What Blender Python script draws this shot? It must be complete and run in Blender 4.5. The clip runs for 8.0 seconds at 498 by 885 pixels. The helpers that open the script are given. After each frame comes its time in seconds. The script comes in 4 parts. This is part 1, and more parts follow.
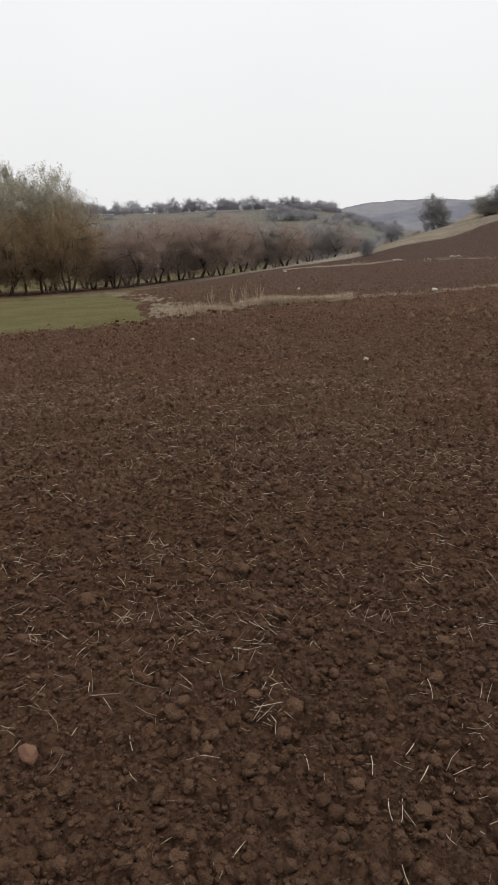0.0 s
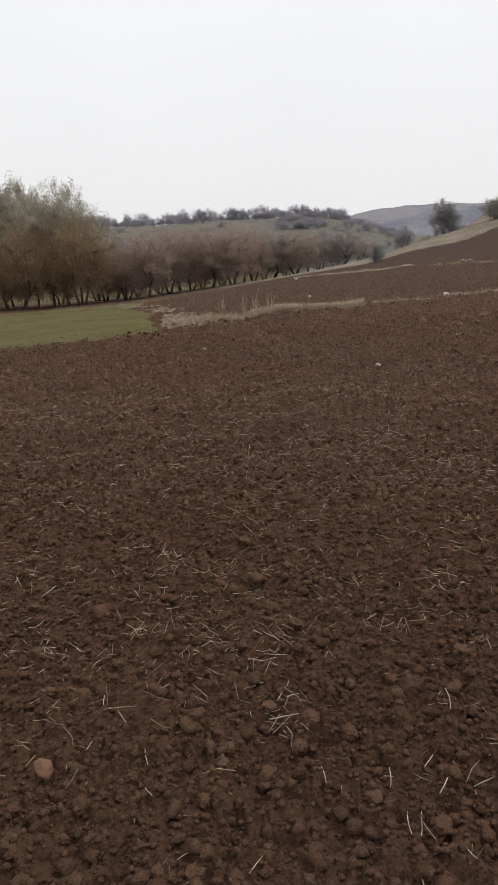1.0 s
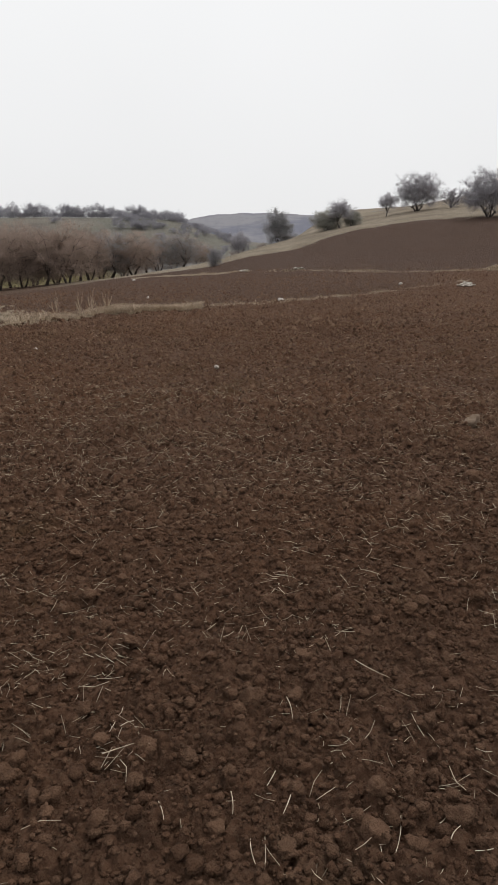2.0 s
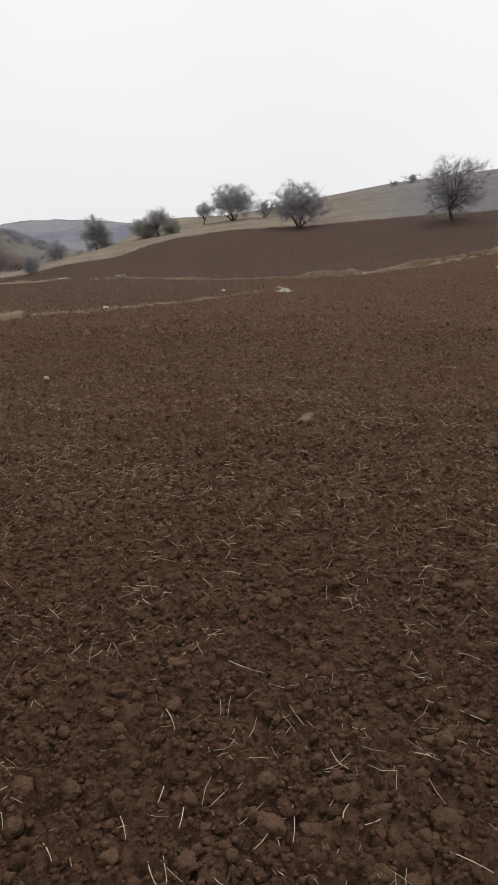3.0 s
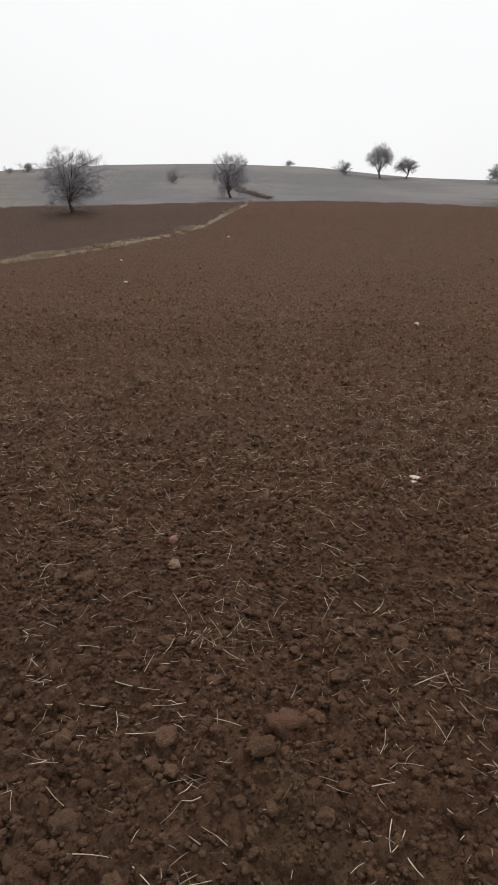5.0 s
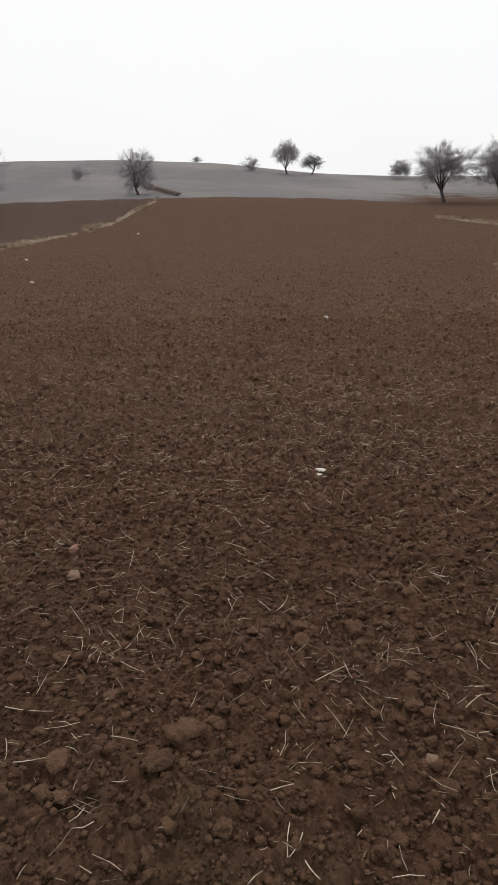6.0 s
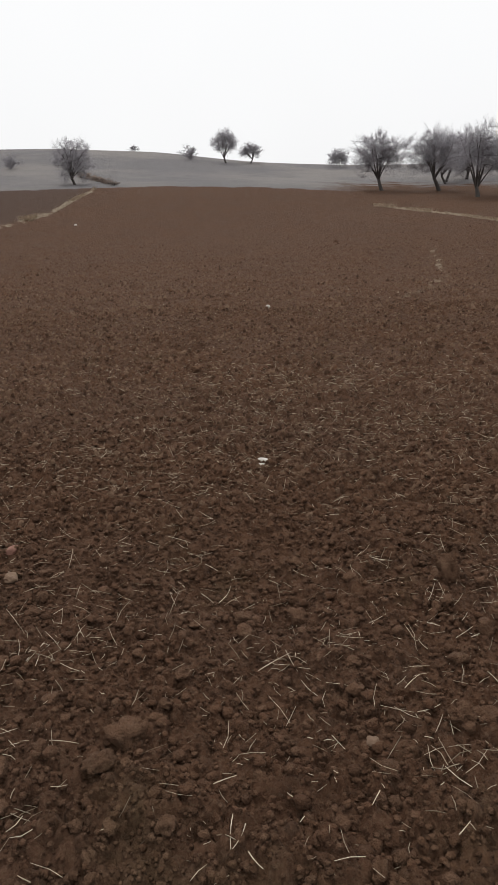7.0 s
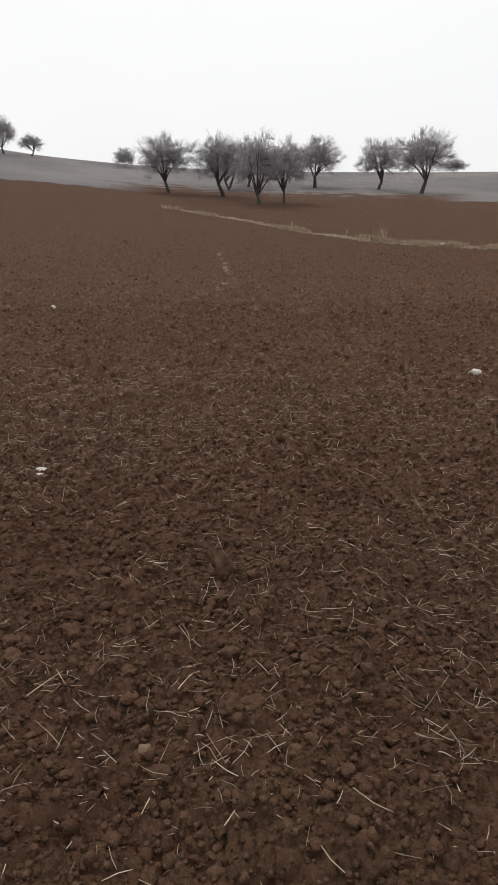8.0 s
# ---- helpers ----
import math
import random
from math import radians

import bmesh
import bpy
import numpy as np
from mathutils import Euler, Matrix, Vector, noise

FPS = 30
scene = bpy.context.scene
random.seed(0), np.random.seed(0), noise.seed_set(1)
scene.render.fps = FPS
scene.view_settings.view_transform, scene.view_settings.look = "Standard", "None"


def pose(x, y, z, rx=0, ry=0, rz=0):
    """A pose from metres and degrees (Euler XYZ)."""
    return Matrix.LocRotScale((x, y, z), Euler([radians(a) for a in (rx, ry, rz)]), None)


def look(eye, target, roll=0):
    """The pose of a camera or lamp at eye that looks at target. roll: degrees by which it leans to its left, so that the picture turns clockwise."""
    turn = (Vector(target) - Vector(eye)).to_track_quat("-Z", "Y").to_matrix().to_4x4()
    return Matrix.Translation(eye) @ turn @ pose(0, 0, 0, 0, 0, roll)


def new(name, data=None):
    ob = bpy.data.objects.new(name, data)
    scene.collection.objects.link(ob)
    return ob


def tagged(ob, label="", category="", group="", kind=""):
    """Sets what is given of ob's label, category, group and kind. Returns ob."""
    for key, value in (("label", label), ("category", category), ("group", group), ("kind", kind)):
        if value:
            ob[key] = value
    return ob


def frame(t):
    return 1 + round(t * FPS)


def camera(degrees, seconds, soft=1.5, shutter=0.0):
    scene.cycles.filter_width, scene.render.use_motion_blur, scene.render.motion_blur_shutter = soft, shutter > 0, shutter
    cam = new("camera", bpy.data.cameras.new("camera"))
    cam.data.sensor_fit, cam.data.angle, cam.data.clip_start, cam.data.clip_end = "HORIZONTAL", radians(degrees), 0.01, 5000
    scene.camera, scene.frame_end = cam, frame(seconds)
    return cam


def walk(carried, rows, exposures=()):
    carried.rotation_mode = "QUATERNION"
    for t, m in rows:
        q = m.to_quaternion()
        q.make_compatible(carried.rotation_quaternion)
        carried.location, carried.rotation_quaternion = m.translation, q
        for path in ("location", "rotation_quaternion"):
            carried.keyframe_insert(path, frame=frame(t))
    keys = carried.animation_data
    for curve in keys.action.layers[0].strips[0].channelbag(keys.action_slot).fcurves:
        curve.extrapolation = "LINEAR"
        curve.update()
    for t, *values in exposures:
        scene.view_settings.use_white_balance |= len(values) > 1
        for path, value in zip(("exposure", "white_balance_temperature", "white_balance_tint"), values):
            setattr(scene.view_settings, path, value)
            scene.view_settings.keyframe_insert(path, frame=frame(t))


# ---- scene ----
cam = camera(41.3, 8.0)
LEAN = -2.0
# seconds, then eye in metres over the sloping field, yaw, pitch, roll in degrees
ROWS = [
    (0.0, 0.1183, -0.1228, 1.4785, -30.67, -15.40, -1.60),
    (0.5, 0.1241, -0.1235, 1.4846, -30.60, -14.73, -2.47),
    (1.0, 0.1331, -0.1203, 1.4793, -29.45, -14.63, -2.97),
    (1.2, 0.1447, -0.1197, 1.4751, -30.26, -14.73, -3.06),
    (2.3, 0.2718, 0.0261, 1.4353, -48.49, -15.15, -0.40),
    (2.5, 0.2467, 0.0379, 1.4378, -50.89, -15.51, -0.99),
    (3.0, 0.2059, 0.0753, 1.4281, -58.40, -14.35, -0.65),
    (3.5, 0.2060, 0.0748, 1.4303, -66.90, -15.49, 0.85),
    (4.0, 0.2527, 0.0202, 1.4236, -74.27, -15.48, 0.94),
    (4.5, 0.2997, -0.0445, 1.4134, -82.32, -15.75, 0.85),
    (5.0, 0.3197, -0.1105, 1.4205, -88.95, -15.13, 0.18),
    (5.2, 0.3418, -0.1408, 1.4248, -91.02, -15.44, 0.12),
    (6.3, 0.3752, -0.2438, 1.4169, -96.98, -15.76, -1.20),
    (6.5, 0.3769, -0.2472, 1.4228, -97.56, -16.35, -1.35),
    (7.0, 0.3856, -0.2801, 1.4157, -100.55, -16.36, -1.60),
    (7.5, 0.3672, -0.3633, 1.4211, -107.71, -16.17, -1.19),
    (8.0, 0.3563, -0.4135, 1.4320, -118.32, -16.50, 0.42),
]
walk(cam, [(t, pose(0, 0, 0, 0, LEAN, 0) @ pose(x, y, z, 90 + pitch, 0, yaw) @ pose(0, 0, 0, 0, 0, roll)) for t, x, y, z, yaw, pitch, roll in ROWS], [(0.0, -0.02), (2.5, -0.04), (4.0, 0.04), (8.0, 0.05)])

# ---- light: a bright overcast sky and a weak, wide sun behind the cloud ----
SUN_HIGH, SUN_BEARING = 58.0, 90.0
world = bpy.data.worlds.new("overcast_sky")
scene.world = world
world.use_nodes = True
wn, wl = world.node_tree.nodes, world.node_tree.links
wn.clear()
sky = wn.new("ShaderNodeTexSky")
sky.sky_type, sky.sun_disc = "NISHITA", False
sky.sun_elevation, sky.sun_rotation = radians(SUN_HIGH), radians(SUN_BEARING)
sky.dust_density = 4.0
blue = wn.new("ShaderNodeBackground")
blue.inputs["Strength"].default_value = 0.06
wl.new(sky.outputs["Color"], blue.inputs["Color"])
where = wn.new("ShaderNodeTexCoord")
split = wn.new("ShaderNodeSeparateXYZ")
wl.new(where.outputs["Generated"], split.inputs[0])
veil = wn.new("ShaderNodeValToRGB")
veil.color_ramp.elements[0].position, veil.color_ramp.elements[0].color = 0.0, (0.87, 0.868, 0.872, 1)
veil.color_ramp.elements[1].position, veil.color_ramp.elements[1].color = 0.45, (1.0, 1.005, 1.01, 1)
wl.new(split.outputs["Z"], veil.inputs[0])
drift = wn.new("ShaderNodeTexNoise")
drift.inputs["Scale"].default_value, drift.inputs["Detail"].default_value = 1.6, 3.0
wl.new(where.outputs["Generated"], drift.inputs["Vector"])
tone = wn.new("ShaderNodeMapRange")
tone.inputs["To Min"].default_value, tone.inputs["To Max"].default_value = 0.93, 1.07
wl.new(drift.outputs["Fac"], tone.inputs["Value"])
cloud = wn.new("ShaderNodeBackground")
wl.new(veil.outputs["Color"], cloud.inputs["Color"])
wl.new(tone.outputs["Result"], cloud.inputs["Strength"])
both = wn.new("ShaderNodeMixShader")
both.inputs[0].default_value = 0.94
wl.new(blue.outputs[0], both.inputs[1])
wl.new(cloud.outputs[0], both.inputs[2])
wl.new(both.outputs[0], wn.new("ShaderNodeOutputWorld").inputs["Surface"])
sun = new("sun", bpy.data.lights.new("sun", "SUN"))
sun.data.energy, sun.data.angle, sun.data.color = 1.2, radians(14), (1.0, 0.97, 0.92)
sun.matrix_world = look((0, 0, 0), (-math.sin(radians(SUN_BEARING)), -math.cos(radians(SUN_BEARING)), -math.tan(radians(SUN_HIGH))))


# ---- materials ----
class Nodes:
    """A short hand for node trees."""

    def __init__(self, name, rough=0.9, spec=0.2, in_place=False):
        self.mat = bpy.data.materials.new(name)
        self.mat.use_nodes = True
        self.tree = self.mat.node_tree
        self.bsdf = self.tree.nodes["Principled BSDF"]
        self.bsdf.inputs["Roughness"].default_value = rough
        self.bsdf.inputs["Specular IOR Level"].default_value = spec
        self.coord = self.tree.nodes.new("ShaderNodeNewGeometry").outputs["Position"] if in_place else self.tree.nodes.new("ShaderNodeTexCoord").outputs["Object"]

    def put(self, socket, value):
        if isinstance(value, (int, float)):
            socket.default_value = value
        elif isinstance(value, tuple):
            socket.default_value = (*value, 1) if len(value) == 3 and socket.type == "RGBA" else value
        else:
            self.tree.links.new(value, socket)

    def noise(self, scale, detail=4.0, rough=0.55, vector=None):
        n = self.tree.nodes.new("ShaderNodeTexNoise")
        n.inputs["Scale"].default_value, n.inputs["Detail"].default_value, n.inputs["Roughness"].default_value = scale, detail, rough
        self.put(n.inputs["Vector"], vector or self.coord)
        return n.outputs["Fac"]

    def cells(self, scale, out="Distance"):
        n = self.tree.nodes.new("ShaderNodeTexVoronoi")
        n.inputs["Scale"].default_value = scale
        self.put(n.inputs["Vector"], self.coord)
        return n.outputs[out]

    def span(self, value, low, high, to_low=0.0, to_high=1.0):
        n = self.tree.nodes.new("ShaderNodeMapRange")
        n.interpolation_type = "SMOOTHSTEP"
        for key, v in (("Value", value), ("From Min", low), ("From Max", high), ("To Min", to_low), ("To Max", to_high)):
            self.put(n.inputs[key], v)
        return n.outputs["Result"]

    def math(self, kind, a, b=0.0):
        n = self.tree.nodes.new("ShaderNodeMath")
        n.operation = kind
        self.put(n.inputs[0], a)
        self.put(n.inputs[1], b)
        return n.outputs[0]

    def mix(self, fac, a, b, kind="MIX"):
        n = self.tree.nodes.new("ShaderNodeMix")
        n.data_type, n.blend_type = "RGBA", kind
        self.put(n.inputs[0], fac)
        self.put(n.inputs[6], a)
        self.put(n.inputs[7], b)
        return n.outputs[2]

    def attribute(self, name):
        n = self.tree.nodes.new("ShaderNodeAttribute")
        n.attribute_name = name
        return n.outputs["Fac"]

    def lone(self):
        return self.tree.nodes.new("ShaderNodeObjectInfo").outputs["Random"]

    def island(self):
        return self.tree.nodes.new("ShaderNodeNewGeometry").outputs["Random Per Island"]

    def bump(self, height, distance, strength=1.0):
        n = self.tree.nodes.new("ShaderNodeBump")
        n.inputs["Strength"].default_value, n.inputs["Distance"].default_value = strength, distance
        self.put(n.inputs["Height"], height)
        self.tree.links.new(n.outputs[0], self.bsdf.inputs["Normal"])

    def done(self, colour):
        self.put(self.bsdf.inputs["Base Color"], colour)
        return self.mat


SOIL_DARK, SOIL_MID, SOIL_DRY, SOIL_RED = (0.056, 0.03, 0.018), (0.127, 0.068, 0.042), (0.195, 0.125, 0.083), (0.134, 0.0685, 0.0395)


def soil_colour(n):
    c = n.mix(n.span(n.noise(0.35, 3.0), 0.36, 0.64), SOIL_MID, SOIL_RED)
    c = n.mix(n.span(n.noise(11.0, 8.0, 0.8), 0.44, 0.68, 0.0, 0.8), c, SOIL_DARK)
    c = n.mix(n.span(n.noise(60.0, 6.0, 0.85), 0.48, 0.66, 0.0, 0.6), c, SOIL_DRY)
    return n.mix(n.span(n.noise(0.9, 5.0, 0.7), 0.55, 0.75, 0.0, 0.35), c, (0.1, 0.074, 0.032))


def ground_material():
    n = Nodes("field_soil_and_grass", 0.95, 0.12)
    soil = n.mix(0.12, soil_colour(n), SOIL_DARK)
    soil = n.mix(n.span(n.noise(1.7, 6.0, 0.75), 0.55, 0.78, 0.0, 0.5), soil, (0.2, 0.135, 0.09))
    rag = n.math("MULTIPLY", n.math("SUBTRACT", n.noise(1.1, 6.0, 0.7), 0.5), 1.3)
    soil = n.mix(n.math("MULTIPLY", n.attribute("upper_plot"), 0.6), soil, n.mix(n.noise(4.0, 6.0, 0.75), (0.062, 0.041, 0.034), (0.105, 0.074, 0.061)))
    dry = n.mix(n.span(n.noise(3.0, 7.0, 0.8), 0.34, 0.62), (0.18, 0.137, 0.093), (0.335, 0.268, 0.192))
    crop = n.mix(n.span(n.noise(0.5, 6.0, 0.7), 0.35, 0.65), (0.14, 0.122, 0.043), (0.182, 0.156, 0.066))
    crop = n.mix(n.span(n.noise(9.0, 4.0), 0.5, 0.75, 0.0, 0.5), crop, (0.16, 0.135, 0.075))
    # Hill grass lightened towards lilac-grey, carrying the haze in its own colour.
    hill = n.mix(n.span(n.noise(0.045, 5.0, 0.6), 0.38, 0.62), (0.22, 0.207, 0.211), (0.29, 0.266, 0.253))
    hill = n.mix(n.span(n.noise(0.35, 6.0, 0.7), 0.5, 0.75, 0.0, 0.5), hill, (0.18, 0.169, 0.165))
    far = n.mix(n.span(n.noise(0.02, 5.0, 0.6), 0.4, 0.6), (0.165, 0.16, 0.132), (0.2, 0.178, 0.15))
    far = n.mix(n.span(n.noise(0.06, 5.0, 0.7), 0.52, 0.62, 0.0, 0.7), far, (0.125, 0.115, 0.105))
    c = soil
    slope = n.mix(n.span(n.noise(0.12, 6.0, 0.75), 0.36, 0.64), (0.225, 0.182, 0.135), (0.345, 0.288, 0.218))
    slope = n.mix(n.span(n.noise(2.0, 6.0, 0.8), 0.45, 0.7, 0.0, 0.5), slope, (0.2, 0.165, 0.13))
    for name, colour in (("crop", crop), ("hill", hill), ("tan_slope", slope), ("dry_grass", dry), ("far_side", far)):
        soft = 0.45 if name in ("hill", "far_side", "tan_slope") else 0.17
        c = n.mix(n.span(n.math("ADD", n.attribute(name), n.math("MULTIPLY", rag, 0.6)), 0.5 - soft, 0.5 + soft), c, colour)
    relief = n.math("ADD", n.math("MULTIPLY", n.noise(14.0, 8.0, 0.7), 0.9), n.math("MULTIPLY", n.noise(2.2, 5.0, 0.65), 1.2))
    for scale, high in ((6.0, 1.6), (13.0, 1.2), (30.0, 0.5)):
        relief = n.math("SUBTRACT", relief, n.math("MULTIPLY", n.cells(scale), high))
    n.bump(relief, 0.085, 1.0)
    return n.done(c)


def clod_material(name, deep, paler, darker):
    n = Nodes(name, 0.95, 0.12, True)
    c = n.mix(n.span(n.island(), 0.4, 1.0, 0.0, paler), soil_colour(n), SOIL_DRY)
    c = n.mix(n.span(n.island(), 0.0, 0.4, darker, 0.0), c, SOIL_DARK)
    c = n.mix(n.span(n.lone(), 0.0, 1.0, 0.0, 0.3), c, SOIL_DARK)
    height = n.math("SUBTRACT", n.noise(90.0, 8.0, 0.75), n.math("MULTIPLY", n.cells(160.0), 0.6))
    n.bump(height, deep, 0.9)
    return n.done(c)


def stone_material(name, a, b, grain=30.0):
    n = Nodes(name, 0.85, 0.3, True)
    c = n.mix(n.noise(grain, 6.0, 0.7), a, b)
    c = n.mix(n.span(n.noise(grain * 0.3, 4.0), 0.55, 0.75, 0.0, 0.7), c, (0.09, 0.06, 0.045))
    n.bump(n.noise(grain * 1.5, 8.0, 0.7), 0.01, 0.8)
    return n.done(c)


def stalk_material(name, a, b, grain=20.0):
    n = Nodes(name, 0.75, 0.25)
    c = n.mix(n.island(), a, b)
    return n.done(n.mix(n.span(n.noise(grain, 3.0), 0.45, 0.7, 0.0, 0.6), c, tuple(v * 0.55 for v in a)))


def bark_material(name, a, b):
    n = Nodes(name, 0.9, 0.2)
    c = n.mix(n.noise(6.0, 6.0, 0.7), a, b)
    c = n.mix(n.math("MULTIPLY", n.lone(), 0.3), c, b)
    n.bump(n.noise(14.0, 8.0, 0.7), 0.03, 0.8)
    return n.done(c)


def leaf_material(name, a, b):
    n = Nodes(name, 0.8, 0.2)
    c = n.mix(n.island(), a, b)
    c = n.mix(n.span(n.noise(2.5, 4.0), 0.4, 0.65), c, tuple(v * 0.75 for v in a))
    glow_through = n.tree.nodes.new("ShaderNodeBsdfTranslucent")
    n.put(glow_through.inputs["Color"], c)
    both = n.tree.nodes.new("ShaderNodeMixShader")
    both.inputs[0].default_value = 0.45
    n.tree.links.new(n.bsdf.outputs[0], both.inputs[1])
    n.tree.links.new(glow_through.outputs[0], both.inputs[2])
    n.tree.links.new(both.outputs[0], n.tree.nodes["Material Output"].inputs["Surface"])
    return n.done(c)


GROUND = ground_material()
CLOD = clod_material("soil_clods", 0.013, 0.22, 0.6)
# Wide random tone spread from clod to clod, in place of shading contrast.
FAR_CLOD = clod_material("soil_clods_smooth", 0.008, 0.85, 0.85)
PALE_STONE = stone_material("pale_limestone", (0.5, 0.465, 0.41), (0.7, 0.665, 0.61))
FIELD_STONE = stone_material("grey_tan_field_stone", (0.3, 0.265, 0.22), (0.48, 0.43, 0.37), 12.0)
TAN_STONE = stone_material("tan_stone", (0.14, 0.086, 0.055), (0.21, 0.138, 0.092))
DRY_CLOD = stone_material("dry_pale_clod", (0.13, 0.09, 0.06), (0.2, 0.142, 0.1), 18.0)
RED_STONE = stone_material("reddish_tan_stone", (0.13, 0.066, 0.04), (0.2, 0.105, 0.066))
BRICK = stone_material("weathered_brick", (0.2, 0.095, 0.07), (0.28, 0.15, 0.11))
STRAW = stalk_material("straw", (0.26, 0.198, 0.136), (0.6, 0.5, 0.375))
DRY_GRASS = stalk_material("dry_grass", (0.33, 0.25, 0.172), (0.54, 0.43, 0.315), 3.0)
BARK = bark_material("grey_bark", (0.055, 0.047, 0.043), (0.09, 0.079, 0.073))
TWIG = bark_material("grey_twigs", (0.25, 0.235, 0.252), (0.34, 0.32, 0.342))
DARK_BARK = bark_material("dark_willow_bark", (0.05, 0.041, 0.035), (0.085, 0.07, 0.06))
WILLOW_TWIG = bark_material("brown_twigs", (0.28, 0.21, 0.175), (0.37, 0.29, 0.245))
OLIVE_LEAF = leaf_material("olive_leaves", (0.3, 0.21, 0.125), (0.41, 0.3, 0.185))
POPLAR_LEAF = leaf_material("poplar_leaves", (0.41, 0.375, 0.285), (0.58, 0.545, 0.44))
# Withered brown, raised paler to imitate the haze over the willows.
BROWN_LEAF = leaf_material("withered_leaves", (0.36, 0.27, 0.225), (0.46, 0.36, 0.305))
# Far wood is paled and blued: distance haze baked into its colour.
HAZED_WOOD = leaf_material("far_bare_wood_hazed", (0.34, 0.33, 0.362), (0.42, 0.406, 0.438))
DUSKY_LEAF = leaf_material("dark_grey_green_leaves", (0.32, 0.312, 0.318), (0.41, 0.4, 0.4))
GREY_OLIVE_LEAF = leaf_material("grey_olive_leaves", (0.38, 0.365, 0.32), (0.47, 0.455, 0.405))
ROSE_TWIG = leaf_material("reddish_brown_twigs", (0.27, 0.22, 0.205), (0.34, 0.285, 0.265))


# ---- shapes ----
def grid_mesh(name, verts, faces, smooth=True):
    """A mesh from an array of places and an array of faces that all have as many corners."""
    verts, faces = np.asarray(verts, np.float32), np.asarray(faces, np.int32)
    me = bpy.data.meshes.new(name)
    me.vertices.add(len(verts))
    me.vertices.foreach_set("co", verts.ravel())
    me.loops.add(faces.size)
    me.loops.foreach_set("vertex_index", faces.ravel())
    me.polygons.add(len(faces))
    me.polygons.foreach_set("loop_start", np.arange(len(faces), dtype=np.int32) * faces.shape[1])
    me.polygons.foreach_set("use_smooth", np.full(len(faces), smooth))
    me.update(calc_edges=True)
    return me


def part(name, me, material, parent, label=""):
    """One mesh object under a thing or a part."""
    if not me.materials:
        me.materials.append(material)
    ob = new(name, me)
    ob.parent = parent
    return tagged(ob, label)


def thing(name, me, material, label, category, group="", kind=""):
    me.materials.append(material)
    return tagged(new(name, me), label, category, group, kind)


def holder(name, label, category, group=""):
    return tagged(new(name), label, category, group)


def lattice(ix, iy, seed):
    h = np.sin(ix * 127.1 + iy * 311.7 + seed * 74.7) * 43758.5453
    return h - np.floor(h)


def value_noise(x, y, seed):
    ix, iy = np.floor(x), np.floor(y)
    u, v = x - ix, y - iy
    u, v = u * u * (3 - 2 * u), v * v * (3 - 2 * v)
    a, b, c, d = lattice(ix, iy, seed), lattice(ix + 1, iy, seed), lattice(ix, iy + 1, seed), lattice(ix + 1, iy + 1, seed)
    return (a * (1 - u) + b * u) * (1 - v) + (c * (1 - u) + d * u) * v


def domes(x, y, size, seed, fill=0.75):
    """Rounded lumps of many radii, one to a cell: heights from 0 to about 0.5, in cells."""
    px, py = x / size, y / size
    ix, iy = np.floor(px), np.floor(py)
    best = np.zeros_like(px)
    for dx in (-1, 0, 1):
        for dy in (-1, 0, 1):
            cx, cy = ix + dx, iy + dy
            ox, oy, rad = lattice(cx, cy, seed), lattice(cx, cy, seed + 3), lattice(cx, cy, seed + 7)
            rad = np.where(rad < fill, 0.25 + 0.4 * rad, 0.0)
            d2 = (px - cx - ox) ** 2 + (py - cy - oy) ** 2
            best = np.maximum(best, np.sqrt(np.maximum(rad * rad - d2, 0)) * 0.85)
    return best


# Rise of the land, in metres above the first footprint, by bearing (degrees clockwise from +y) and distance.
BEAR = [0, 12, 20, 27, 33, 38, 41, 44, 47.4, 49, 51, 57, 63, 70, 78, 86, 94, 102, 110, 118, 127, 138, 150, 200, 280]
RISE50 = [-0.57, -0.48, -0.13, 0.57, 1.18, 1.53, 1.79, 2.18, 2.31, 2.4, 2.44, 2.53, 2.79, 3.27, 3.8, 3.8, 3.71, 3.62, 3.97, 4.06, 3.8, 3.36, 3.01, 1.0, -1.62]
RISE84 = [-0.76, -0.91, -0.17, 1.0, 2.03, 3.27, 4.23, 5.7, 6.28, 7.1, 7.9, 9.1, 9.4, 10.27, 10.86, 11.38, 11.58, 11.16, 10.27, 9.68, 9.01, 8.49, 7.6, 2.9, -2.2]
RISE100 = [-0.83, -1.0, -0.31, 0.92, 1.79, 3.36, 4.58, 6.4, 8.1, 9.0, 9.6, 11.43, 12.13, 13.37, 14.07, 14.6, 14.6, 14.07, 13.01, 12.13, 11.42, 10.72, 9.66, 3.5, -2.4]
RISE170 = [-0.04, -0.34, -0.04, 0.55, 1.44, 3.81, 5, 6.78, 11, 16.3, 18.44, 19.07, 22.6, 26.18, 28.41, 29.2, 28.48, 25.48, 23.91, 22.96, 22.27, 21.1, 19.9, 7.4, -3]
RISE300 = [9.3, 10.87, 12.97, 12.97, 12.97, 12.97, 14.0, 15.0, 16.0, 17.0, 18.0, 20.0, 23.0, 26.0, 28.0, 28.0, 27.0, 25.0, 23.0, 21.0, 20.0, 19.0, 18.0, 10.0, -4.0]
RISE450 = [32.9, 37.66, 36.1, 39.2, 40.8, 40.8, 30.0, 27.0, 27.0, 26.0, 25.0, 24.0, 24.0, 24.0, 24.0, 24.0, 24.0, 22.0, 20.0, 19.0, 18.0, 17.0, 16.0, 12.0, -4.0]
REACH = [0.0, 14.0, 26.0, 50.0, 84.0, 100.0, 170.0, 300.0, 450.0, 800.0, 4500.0]
